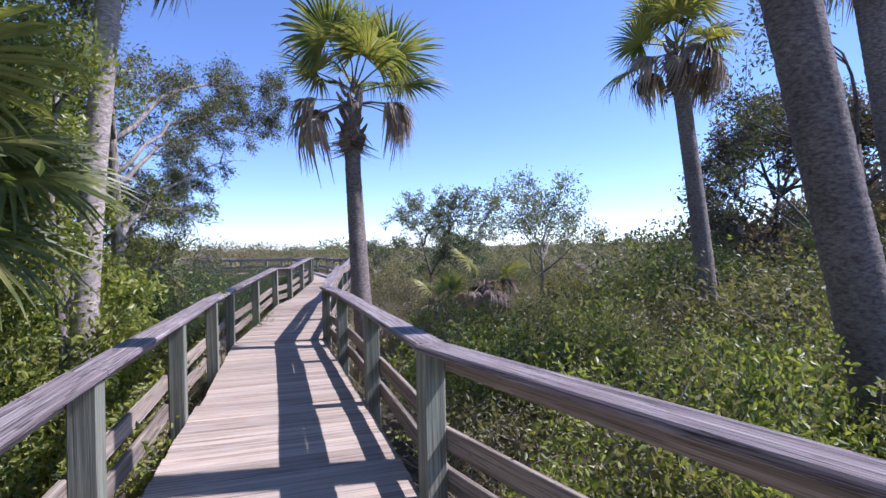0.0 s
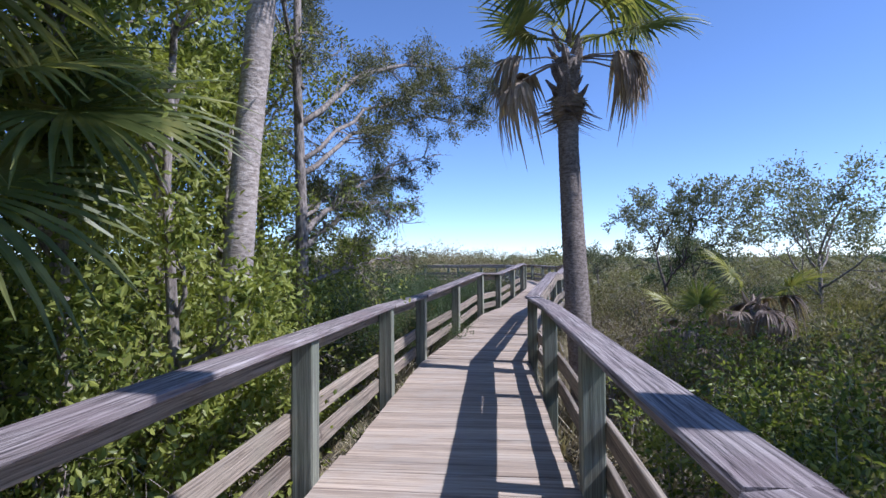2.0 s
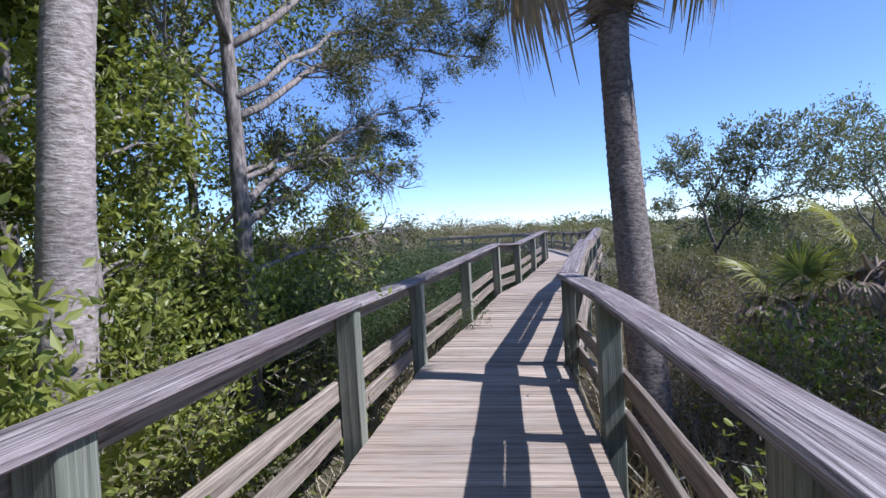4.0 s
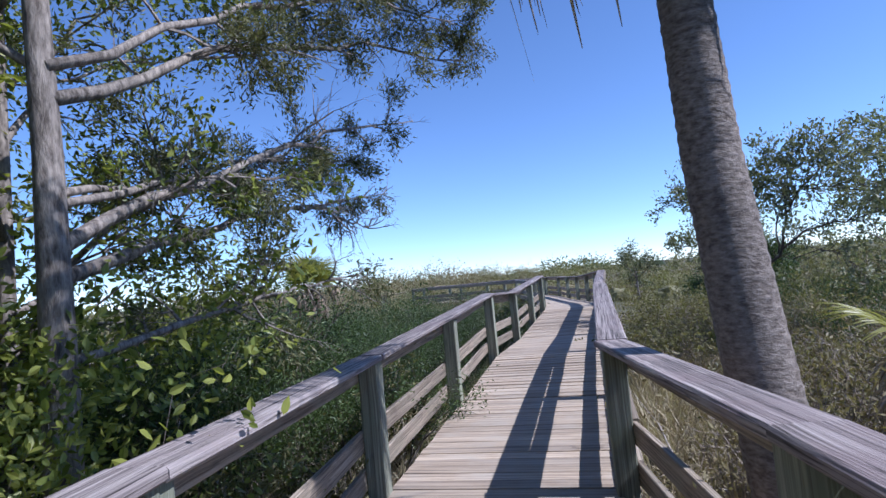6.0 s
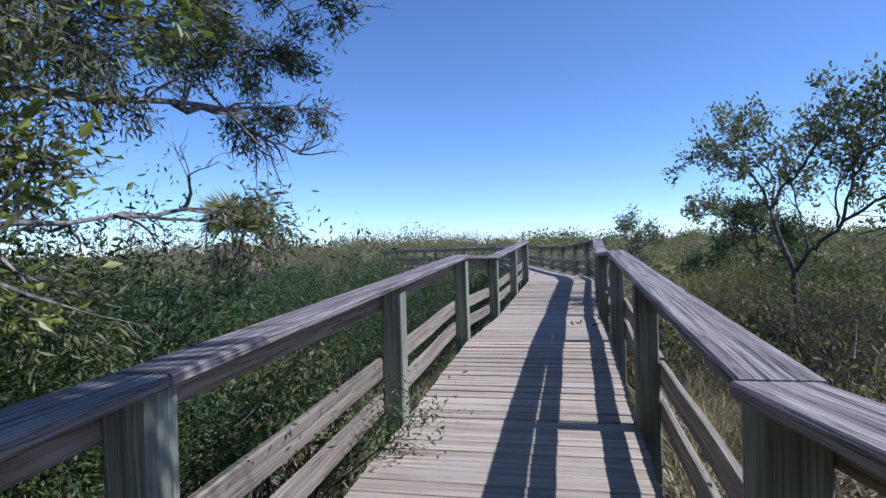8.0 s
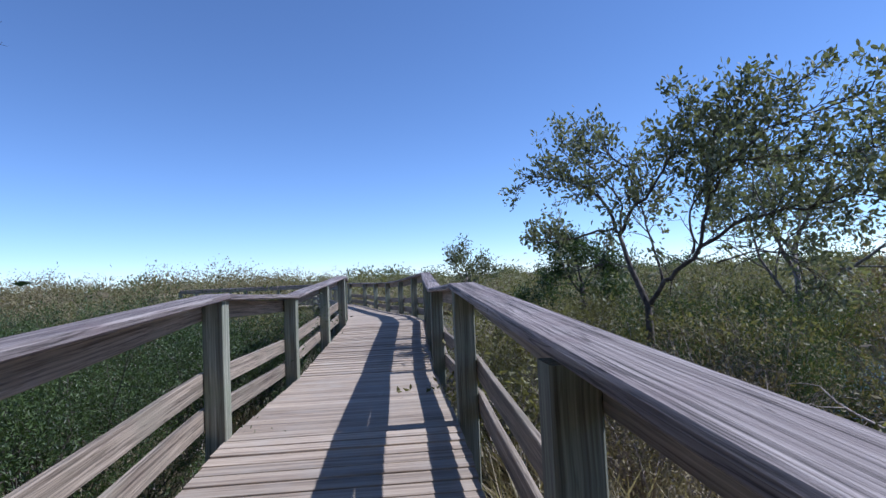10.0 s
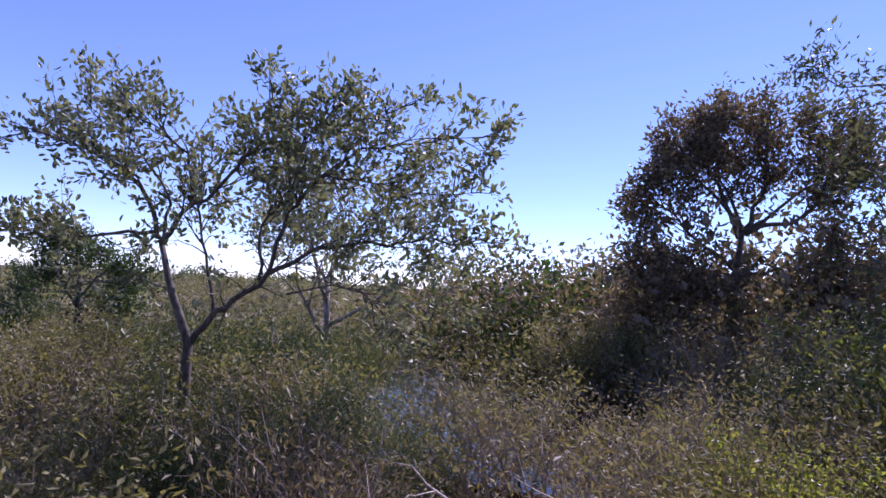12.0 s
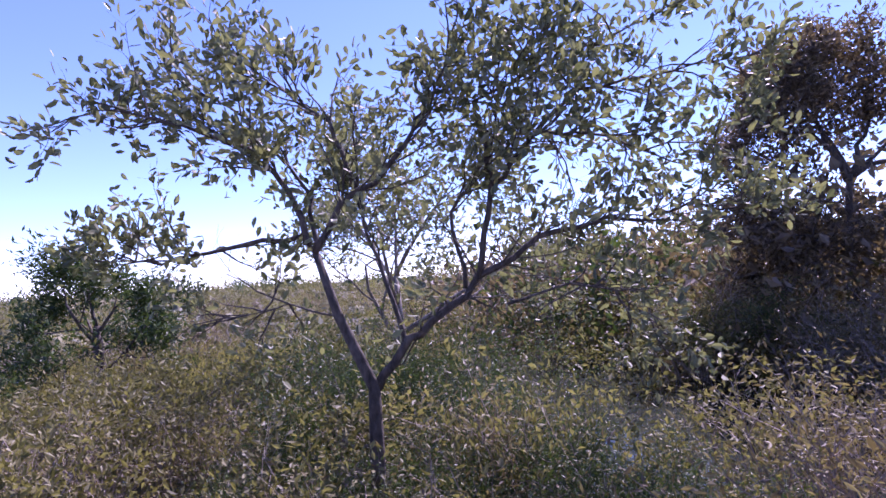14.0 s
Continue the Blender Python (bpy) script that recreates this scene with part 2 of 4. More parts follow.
def board(name, length, width, thick, material, bevel=0.006, seed=0, rag=0.0):
    """A sawn board centred on its axis: its length along x, softened edges, slightly uneven ends."""
    rng = random.Random(seed)
    g = Geo()
    h, w, t, b = length / 2, width / 2, thick / 2, min(bevel, thick * 0.3)
    prof = [(-w + b, -t), (w - b, -t), (w, -t + b), (w, t - b), (w - b, t), (-w + b, t), (-w, t - b), (-w, -t + b)]
    nx = 5
    verts = []
    for i in range(nx):
        x = -h + length * i / (nx - 1)
        dy, dz = rng.uniform(-rag, rag), rng.uniform(-rag, rag) * 0.6
        e = rng.uniform(-rag, rag) if i in (0, nx - 1) else 0
        verts += [(x + e, y + dy, z + dz) for y, z in prof]
    faces = [(i * 8 + k, i * 8 + (k + 1) % 8, i * 8 + 8 + (k + 1) % 8, i * 8 + 8 + k) for i in range(nx - 1) for k in range(8)]
    faces += [tuple(range(7, -1, -1)), tuple((nx - 1) * 8 + k for k in range(8))]
    g.add(verts, [tuple(reversed(f)) for f in faces])
    return g.mesh(name, material)


def along(a, b, roll=0.0):
    """The pose of a board from a to b: x along it, z up."""
    a, b = Vector(a), Vector(b)
    x = (b - a).normalized()
    y = Vector((0, 0, 1)).cross(x).normalized()
    z = x.cross(y)
    m = Matrix((x, y, z)).transposed().to_4x4()
    return Matrix.Translation((a + b) / 2) @ m @ pose(0, 0, 0, roll)


# ---- ground ----
GROUND = -0.78


def make_ground():
    g, rng = Geo(), np.random.default_rng(4)
    xs = np.concatenate([[-900, -300, -120], np.arange(-50, 50.1, 1.25), [120, 300, 900]])
    verts = []
    for y in xs:
        for x in xs:
            z = GROUND + 0.12 * noise.noise((x * 0.35, y * 0.35, 0)) + 0.05 * noise.noise((x * 1.3, y * 1.3, 5))
            if x < -0.3 and y < 3:
                z += 0.25
            verts.append((x, y, z))
    n = len(xs)
    g.add(verts, [(j * n + i, j * n + i + 1, j * n + n + i + 1, j * n + n + i) for j in range(n - 1) for i in range(n - 1)])
    tagged(new("ground", g.mesh("ground", SOIL, True)), "dark marsh soil with leaf litter and roots", "ground", kind="structure")
    w = Geo()
    ring = []
    for k in range(40):
        a = 2 * math.pi * k / 40
        r = 1 + 0.25 * noise.noise((math.cos(a) * 1.5, math.sin(a) * 1.5, 9))
        ring.append((9.6 + 3.6 * r * math.cos(a), 8.2 + 4.2 * r * math.sin(a), GROUND + 0.14))
    w.add([(9.6, 8.2, GROUND + 0.14)] + ring, [(0, k + 1, (k + 1) % 40 + 1) for k in range(40)])
    tagged(new("water", w.mesh("water", WATER, True)), "still dark marsh water reflecting the sky", "water", kind="structure")


make_ground()

# ---- boardwalk ----
WIDTH = 1.56
STATIONS = [  # the inner foot of each post on one side
    (2.21, -14.3, 0.12), (1.86, -11.95, 0.12), (1.51, -9.6, 0.12), (1.16, -7.25, 0.115), (0.81, -4.9, 0.11),
    (0.46, -2.54, 0.085), (0.075, -0.09, 0.02), (0.01, 2.34, 0.085), (0.0, 4.8, 0.225), (-0.02, 7.5, 0.14),
    (0.02, 10.05, 0.25), (0.08, 12.15, 0.36), (-0.1, 14.5, 0.30), (-0.42, 16.9, 0.2), (-0.85, 19.3, 0.14),
    (-1.35, 21.7, 0.12), (-1.9, 24.1, 0.12), (-2.6, 26.4, 0.12), (-4.5, 27.9, 0.12), (-6.9, 28.4, 0.12), (-9.3, 28.6, 0.12)]
PL = [Vector(s) for s in STATIONS]


def across(i):
    """Unit vector to the other side of the walk at a station, lengthened at the bends."""
    def right(a, b):
        d = (b - a).normalized()
        return Vector((d.y, -d.x, 0)).normalized()
    r0 = right(PL[max(i - 1, 0)], PL[max(i, 1)])
    r1 = right(PL[min(i, len(PL) - 2)], PL[min(i + 1, len(PL) - 1)])
    b = (r0 + r1).normalized()
    return b / b.dot(r0)


PR = [p + across(i) * WIDTH for i, p in enumerate(PL)]
# the walk widens where it bends behind the first steps
for i, (x, y) in enumerate(((5.9, -14.0), (5.0, -11.9), (4.15, -9.9), (2.84, -6.93))):
    PR[i] = Vector((x, y, PL[i].z))
for i, (x, y) in ((4, (2.45, -4.66)), (5, (2.02, -2.27)), (6, (1.6, -0.03))):
    PR[i] = Vector((x, y, PL[i].z))


def outward(points, i, sign):
    """Unit vector away from the walk at a post, lengthened at the bends."""
    def right(a, b):
        d = (b - a).normalized()
        return Vector((d.y, -d.x, 0)).normalized() * sign
    r0 = right(points[max(i - 1, 0)], points[max(i, 1)])
    r1 = right(points[min(i, len(points) - 2)], points[min(i + 1, len(points) - 1)])
    b = (r0 + r1).normalized()
    return b / b.dot(r0)



def make_railing(points, sign, name):
    """One side's railing: posts, cap boards and three boards nailed on the outside of the posts."""
    root = tagged(new(name), "weathered grey timber railing with broad cap boards and square posts", "railing", "boardwalk railings")
    rng = random.Random(3 + int(sign))
    post_mesh = [board("post", 0.93 + 0.75, 0.14, 0.14, POST, 0.008, 20 + k, 0.003) for k in range(3)]
    n = len(points)
    out = [outward(points, i, sign) for i in range(n)]
    for i, p in enumerate(points):
        t = (points[min(i + 1, n - 1)] - points[max(i - 1, 0)]).normalized()
        yaw = math.degrees(math.atan2(t.y, t.x))
        c = p + out[i].normalized() * 0.072 + t * 0.07
        m = Matrix.Translation((c.x, c.y, p.z + (0.93 - 0.75) / 2)) @ pose(0, 0, 0, rng.uniform(-0.6, 0.6), -90 + rng.uniform(-0.6, 0.6), yaw)
        part("post", post_mesh[i % 3], root, "square greenish-grey treated post", m)
    for i in range(n - 1):
        a, b = points[i], points[i + 1]
        oa, ob_ = out[i], out[i + 1]
        for z, h, nm in ((0.862, 0.135, "top_board"), (0.385, 0.14, "middle_board"), (0.13, 0.14, "lower_board")):
            dz = rng.uniform(-0.012, 0.012)
            pa, pb = a + oa * 0.163 + Vector((0, 0, z + dz)), b + ob_ * 0.163 + Vector((0, 0, z - dz))
            e = (pb - pa).normalized() * 0.06
            pa, pb = pa + e, pb + e
            part(nm, board(nm, (pb - pa).length - 0.006, 0.038, h, RAIL, 0.005, 100 + i, 0.004), root, "", along(pa, pb))
        if i in (4, 7):
            continue
        if i in (3, 6):  # boards two bays long
            b, ob_ = points[i + 2], out[i + 2]
        pa, pb = a + oa * 0.066 + Vector((0, 0, 0.952)), b + ob_ * 0.066 + Vector((0, 0, 0.952))
        t = (pb - pa).normalized() * 0.07
        part("cap_board", board("cap_board", (pb - pa).length - 0.004 + (0.03 if i in (5, 16, 17) else 0), 0.195, 0.042, CAP, 0.009, 300 + i, 0.004), root,
             "silvery-purple weathered cap board with open grain and knots", along(pa + t, pb + t))
    return root


make_railing(PL, -1, "railing")
make_railing(PR, 1, "railing")


def make_deck():
    root = tagged(new("boardwalk_deck"), "weathered tan plank boardwalk deck over the marsh", "boardwalk", kind="structure")
    planks = [board("plank", WIDTH + 0.02, 0.1435, 0.038, DECK, 0.003, 500 + k, 0.002) for k in range(6)]
    rng = random.Random(11)
    k = 0
    for i in range(len(PL) - 1):
        a, b, c, d = PL[i], PL[i + 1], PR[i], PR[i + 1]
        n = max(1, round((((b - a).length + (d - c).length) / 2) / 0.146))
        for j in range(n):
            f = (j + 0.5) / n
            l, r = a.lerp(b, f), c.lerp(d, f)
            m = along(l, r) @ pose(rng.uniform(-0.006, 0.006), 0, -0.019 + rng.uniform(-0.003, 0.003), rng.uniform(-0.7, 0.7), 0, rng.uniform(-0.25, 0.25) + (180 if rng.random() < 0.5 else 0))
            wide = (r - l).length + 0.02
            part("plank", planks[k % 6] if wide < WIDTH + 0.1 else board("plank", wide, 0.1435, 0.038, DECK, 0.003, k, 0.002), root, "", m)
            k += 1
        for s in (0.12, 0.5, 0.88):
            pa, pb = a.lerp(c, s) - Vector((0, 0, 0.115)), b.lerp(d, s) - Vector((0, 0, 0.115))
            part("joist", board("joist", (pb - pa).length, 0.045, 0.14, RAIL, 0.004, i), root, "", along(pa, pb))
        pa, pb = a - Vector((0, 0, 0.26)) + Vector((0, 0.12, 0)), c - Vector((0, 0, 0.26)) + Vector((0, 0.12, 0))
        part("beam", board("beam", (pb - pa).length + 0.2, 0.09, 0.14, RAIL, 0.004, i), root, "", along(pa, pb))


make_deck()

# ---- plants ----
def grow(wood_geo, tips, start, way, length, radius, depth, rng, split=3, bend=0.35, lift=0.1, shrink=0.68, sides=6, flat=0.0):
    """A branch that wanders and forks; the ends of its twigs are gathered in tips."""
    pts, radii = [Vector(start)], [radius]
    d = Vector(way).normalized()
    steps = 4 if sides > 3 or depth > 2 else 3
    for s in range(steps):
        d = (d + Vector((rng.gauss(0, bend), rng.gauss(0, bend), rng.gauss(0, bend * (1 - flat)) + lift)) * 0.45).normalized()
        pts.append(pts[-1] + d * (length / steps))
        radii.append(radius * (1 - 0.5 * (s + 1) / steps))
    wood_geo.tube(pts, radii, max(3, sides))
    if depth <= 1:
        for p, q in zip(pts[1:], pts[:-1]):
            tips.append((p.copy(), (p - q).normalized()))
    if depth == 0:
        return
    for k in range(split):
        f = rng.uniform(0.4, 1.0) if k else 1.0
        j = min(steps - 1, int(f * steps))
        p = pts[j].lerp(pts[j + 1], f * steps - j) if f < 1 else pts[-1]
        axis = d.orthogonal()
        axis.rotate(Matrix.Rotation(rng.uniform(0, 2 * math.pi), 3, d))
        nd = d.copy()
        nd.rotate(Matrix.Rotation(rng.uniform(0.35, 0.95), 3, axis))
        nd.z *= 1 - flat
        grow(wood_geo, tips, p, nd, length * shrink * rng.uniform(0.75, 1.15), radii[j + 1] * 0.72, depth - 1, rng, split, bend, lift, shrink, sides - 1, flat)


def clothe(leaf_geo, tips, per, size, ratio, seed, spread=0.12, droop=0.0, out=0.7, full=False):
    """Leaves round the twig ends."""
    r = np.random.default_rng(seed)
    p = np.array([t[0][:] for t in tips])
    d = np.array([t[1][:] for t in tips])
    p, d = np.repeat(p, per, 0), np.repeat(d, per, 0)
    p = p + r.normal(size=p.shape) * spread
    way = d * out + r.normal(size=p.shape) * 0.75
    way[:, 2] -= droop
    leaf_geo.leaves(p, way, r.uniform(0.7, 1.3, len(p)) * size, ratio, r, full)


def place(kind, label, category, group, parts, m):
    """A plant: an empty at its foot with its parts."""
    root = tagged(new(kind), label, category, group)
    for nm, me in parts:
        part(nm, me, root)
    root.matrix_world = m
    return root


def shrub_mesh(seed, height, width, stems, leaf, ratio, per, material, depth=2, spread=0.08, droop=0.0, full=False, bark_mat=None):
    rng = random.Random(seed)
    w, l, tips = Geo(), Geo(), []
    for s in range(stems):
        a = rng.uniform(0, 2 * math.pi)
        lean = rng.uniform(0.1, 0.75) * width / height
        b = Vector((math.cos(a), math.sin(a), 0)) * rng.uniform(0, width * 0.25)
        grow(w, tips, b, (math.cos(a) * lean, math.sin(a) * lean, 1), height * rng.uniform(0.42, 0.62), rng.uniform(0.009, 0.017), depth, rng, 3, 0.35, 0.06, 0.62, 3)
    clothe(l, tips, per, leaf, ratio, seed, spread, droop, 0.7, full)
    return w.mesh("branchwork", bark_mat or TWIG), l.mesh("foliage", material)


def fan(seed, n=44, reach=0.85, petiole=0.7, sweep=250, droop=0.35, fold=0.25, width=0.021, ragged=0.18):
    """A fan leaf: a stalk along x and long blades spread round its end."""
    rng = random.Random(seed)
    g, stalk = Geo(), Geo()
    stalk.tube([(0, 0, 0), (petiole * 0.5, 0, 0.03), (petiole, 0, 0)], [0.016, 0.012, 0.009], 4)
    verts, faces = [Vector((petiole, 0, 0))], []
    for k in range(n):
        a = radians(-sweep / 2 + sweep * k / (n - 1)) + rng.uniform(-0.03, 0.03)
        L = reach * (0.72 + 0.28 * math.cos(a * 0.6)) * (1 - rng.uniform(0, ragged))
        d, s = Vector((math.cos(a), math.sin(a), 0)), Vector((-math.sin(a), math.cos(a), 0))
        dr = droop * rng.uniform(0.5, 1.5)
        m, row = 5, len(verts)
        for i in range(1, m + 1):
            f = i / m
            p = Vector((petiole, 0, 0)) + d * (L * f * (1 - 0.25 * dr * f * f)) + Vector((0, 0, fold * L * f * abs(math.sin(a)) - dr * L * f ** 3))
            w = width * (0.25 + 1.5 * f) if f < 0.45 else width * 0.95 * (1 - f) / 0.55 + 0.002
            verts += [p - s * w + Vector((0, 0, w * 0.5)), p, p + s * w + Vector((0, 0, w * 0.5))]
        faces += [(0, row + 1, row), (0, row + 2, row + 1)]
        for i in range(m - 1):
            for c in (0, 1):
                q = row + i * 3 + c
                faces.append((q, q + 1, q + 4, q + 3))
    g.add([tuple(v) for v in verts], faces)
    return g, stalk


FANS = [fan(60 + k, droop=0.25 + 0.12 * k) for k in range(4)]
FAN_MESH = [g.mesh("blades", PALM_GREEN) for g, _ in FANS]
STALK_MESH = [s.mesh("stalk", PALM_GREEN) for _, s in FANS]
DEAD = [fan(80 + k, 34, 0.62, 0.55, 150, 1.1, 0.1, 0.03, 0.35) for k in range(3)]
DEAD_MESH = [g.mesh("dead_blades", PALM_DEAD) for g, _ in DEAD]
DEAD_STALK = [s.mesh("dead_stalk", PALM_DEAD) for _, s in DEAD]


def frond(root, k, at, yaw, tilt, scale, dead=False, roll=0.0):
    """One leaf of a palm under its thing: blades with their stalk."""
    fm, sm = (DEAD_MESH, DEAD_STALK) if dead else (FAN_MESH, STALK_MESH)
    m = Matrix.Translation(at) @ pose(0, 0, 0, roll, -tilt, yaw) @ Matrix.Scale(scale, 4)
    f = part("dead_frond" if dead else "frond", fm[k % len(fm)], root, "brown withered hanging palm frond" if dead else "", m)
    part("stalk", sm[k % len(sm)], f)


def trunk_mesh(pts, radii, material, rings=60, seed=0):
    """A palm trunk with ring scars and old leaf boots."""
    rng = random.Random(seed)
    g = Geo()
    pts = [Vector(p) for p in pts]
    out, rad = [], []
    for i in range(rings + 1):
        f = i / rings * (len(pts) - 1)
        j = min(int(f), len(pts) - 2)
        out.append(pts[j].lerp(pts[j + 1], f - j))
        r = radii[j] + (radii[j + 1] - radii[j]) * (f - j)
        rad.append(r * (1 + (0.014 if i % 2 else -0.014) + rng.uniform(-0.012, 0.012)))
    g.tube(out, rad, 14)
    return g.mesh("trunk", material, True)


def stub():
    """The stub of a cut leaf stalk."""
    g = Geo()
    g.tube([(0, 0, 0), (0.07, 0, 0.09), (0.12, 0, 0.19)], [0.045, 0.033, 0.012], 5)
    return g


STUB_MESH = {m.name: stub().mesh("leaf_base", m) for m in (PALM_BARK, PALE_BARK, PALM_DEAD)}


def boots(root, at, radius, height, n, seed, material):
    rng = random.Random(seed)
    for k in range(n):
        a = k * 137.5
        d = Vector((math.cos(radians(a)), math.sin(radians(a)), 0))
        p = Vector(at) + Vector((0, 0, height * k / n)) + d * radius * 0.8
        part("leaf_base", STUB_MESH[material.name], root, "", Matrix.Translation(p) @ pose(0, 0, 0, 0, rng.uniform(-15, 15), a) @ Matrix.Scale(rng.uniform(0.7, 1.25), 4))


def make_palm(name, label, path, radii, crown, scale, greens, deads, seed, material=PALM_BARK, low=-20, dead_at=None, skirt=4):
    rng = random.Random(seed)
    root = tagged(new(name), label, "palm tree", "cabbage palms")
    part("trunk", trunk_mesh(path, radii, material, 130, seed), root)
    boots(root, Vector(path[-1]) - Vector((0, 0, 0.5 * scale)), radii[-1], 0.75 * scale, 26, seed, material)
    for k in range(greens):
        el = low + (88 - low) * ((k + 0.5) / greens) ** 0.9
        frond(root, k, Vector(crown) + Vector((0, 0, 0.1 * math.sin(radians(el)))), k * 137.5 + rng.uniform(-15, 15), el + rng.uniform(-16, 12), scale * rng.uniform(0.78, 1.2), False, rng.uniform(-45, 45))
    for k in range(deads):
        yaw = dead_at[k % len(dead_at)] + rng.uniform(-12, 12) if dead_at else k * 137.5
        frond(root, k, Vector(crown) - Vector((0, 0, 0.15 * scale)), yaw, rng.uniform(-26, 4), scale * rng.uniform(0.95, 1.2), True, rng.uniform(-30, 30))
    for k in range(skirt):
        frond(root, k, Vector(crown) - Vector((0, 0, 0.25 * scale)), k * 137.5, rng.uniform(-84, -66), scale * rng.uniform(0.5, 0.75), True, rng.uniform(-30, 30))
    return root


make_palm("palm_tree", "tall cabbage palm with ringed trunk and brown hanging fronds",
          [(2.46, -1.0, GROUND - 0.1), (2.385, -0.92, 0.0), (2.32, -0.7, 1.0), (2.27, -0.52, 2.0), (2.23, -0.5, 3.0), (2.23, -0.5, 4.2)],
          [0.19, 0.165, 0.16, 0.15, 0.135, 0.15], (2.27, -0.48, 4.35), 1.13, 12, 9, 5, PALM_BARK, 2, [175, 5, 200, 350, 160, 20, 185, 340, 10], 9)
make_palm("palm_tree", "slender cabbage palm with a small ragged crown above the shrubs",
          [(8.6, -1.0, GROUND), (8.45, -0.8, 2.0), (8.2, -0.6, 5.0)], [0.19, 0.155, 0.14], (8.2, -0.6, 5.2), 1.0, 17, 9, 8, PALM_BARK, -15)
make_palm("palm_tree", "thick leaning cabbage palm trunk with rough dark bark",
          [(6.84, -6.32, GROUND - 0.1), (6.22, -6.24, 2.0), (4.78, -6.06, 8.8)], [0.24, 0.205, 0.2], (4.78, -6.06, 9.0), 1.05, 16, 6, 9, PALM_BARK, 0)
make_palm("palm_tree", "slim cabbage palm standing behind a thicker one",
          [(9.7, -3.9, GROUND), (9.45, -3.8, 2.0), (9.05, -3.6, 5.6)], [0.21, 0.18, 0.17], (9.05, -3.6, 5.8), 1.0, 16, 8, 10, PALM_BARK, -20)
make_palm("palm_tree", "pale-barked cabbage palm trunk among leafy shrubs",
          [(-0.72, -3.75, GROUND), (-0.6, -3.72, 1.2), (-0.5, -3.7, 2.4), (-0.25, -3.5, 5.6)], [0.18, 0.14, 0.125, 0.12], (-0.25, -3.5, 5.8), 1.05, 16, 6, 12, PALE_BARK, -10)


def make_fan_palm():
    """The young palm that hangs its fans over the walk."""
    rng = random.Random(21)
    root = tagged(new("young_palm"), "young cabbage palm with broad drooping green fans", "palm tree", "cabbage palms")
    c = Vector((-0.85, -6.25, 2.35))
    part("trunk", trunk_mesh([(-1.0, -6.4, GROUND), (-0.9, -6.3, 1.0), tuple(c)], [0.2, 0.18, 0.15], PALE_BARK, 40, 3), root)
    boots(root, c - Vector((0, 0, 0.6)), 0.14, 0.8, 24, 31, PALM_DEAD)
    target = Vector((0.13, -5.76, 2.31)) - c
    frond(root, 0, c, math.degrees(math.atan2(target.y, target.x)), math.degrees(math.asin(target.z / target.length)), target.length / 0.7 * 0.82, False, 35)
    for k in range(22):
        el = -35 + 115 * ((k + 0.5) / 22)
        frond(root, k, c, k * 137.5 + rng.uniform(-15, 15), el, rng.uniform(1.0, 1.35), False, rng.uniform(-35, 35))
    for k in range(8):
        frond(root, k, c, k * 137.5, rng.uniform(-70, -45), 1.0, True)


make_fan_palm()


def make_palmetto(at, size, greens, deads, seed, label):
    rng = random.Random(seed)
    root = tagged(new("palmetto"), label, "palmetto", "palmettos")
    stem = at[2] - GROUND + 0.1
    part("trunk", trunk_mesh([(0, 0, -stem), (0.03, 0, -stem / 2), (0, 0, 0.2)], [0.09, 0.08, 0.07], PALM_BARK, 20, seed), root)
    boots(root, (0, 0, -0.3), 0.07, 0.6, 14, seed, PALM_DEAD)
    for k in range(greens):
        frond(root, k, Vector((0, 0, 0.2)), k * 137.5, rng.uniform(25, 85), size * rng.uniform(0.8, 1.1), False, rng.uniform(-30, 30))
    for k in range(deads):
        frond(root, k, Vector((0, 0, 0.25)), k * 137.5 + 40, rng.uniform(-50, 20), size * rng.uniform(0.8, 1.0), True)
    root.matrix_world = Matrix.Translation(at)


make_palmetto((-4.35, 6.9, 1.2), 0.78, 13, 8, 41, "palmetto with yellow-green fans rising over dark shrubs")
make_palmetto((4.0, 0.75, GROUND + 1.0), 0.75, 4, 10, 42, "palmetto with withered pale fans and a few green ones")
make_palmetto((4.75, 0.9, GROUND + 1.4), 0.8, 2, 12, 43, "palmetto of brown withered fans among shrubs")


# trees
def make_tree(name, label, base, limbs, leaf, ratio, per, leaf_mat, bark_mat, seed, depth=3, split=3, spread=0.1, droop=0.0, trunk=None, radius=0.12, lift=0.1, flat=0.0, shrink=0.68, limb_r=0.07, group="marsh trees", bend=0.35, full=False):
    """A tree: a tapered trunk, limbs that start at (height, yaw, tilt, length), and a crown of leaves."""
    rng = random.Random(seed)
    root = tagged(new(name), label, "tree", group)
    t, w, l, tips = Geo(), Geo(), Geo(), []
    path = [Vector(p) for p in trunk]
    t.tube(path, [radius * (1 - 0.55 * i / (len(path) - 1)) for i in range(len(path))], 9)
    part("trunk", t.mesh("trunk", bark_mat, True), root)
    for h, yaw, tilt, length in limbs:
        j = h * (len(path) - 1)
        k = min(int(j), len(path) - 2)
        p = path[k].lerp(path[k + 1], j - k)
        d = (math.cos(radians(yaw)) * math.cos(radians(tilt)), math.sin(radians(yaw)) * math.cos(radians(tilt)), math.sin(radians(tilt)))
        w = Geo()
        grow(w, tips, p, d, length, limb_r * (0.6 + 0.2 * length), depth, rng, split, bend, lift, shrink, 6, flat)
        part("limb", w.mesh("limb", bark_mat, True), root)
    clothe(l, tips, per, leaf, ratio, seed, spread, droop, 0.7, full)
    part("crown", l.mesh("crown", leaf_mat), root)
    root.matrix_world = Matrix.Translation(base)
    return root


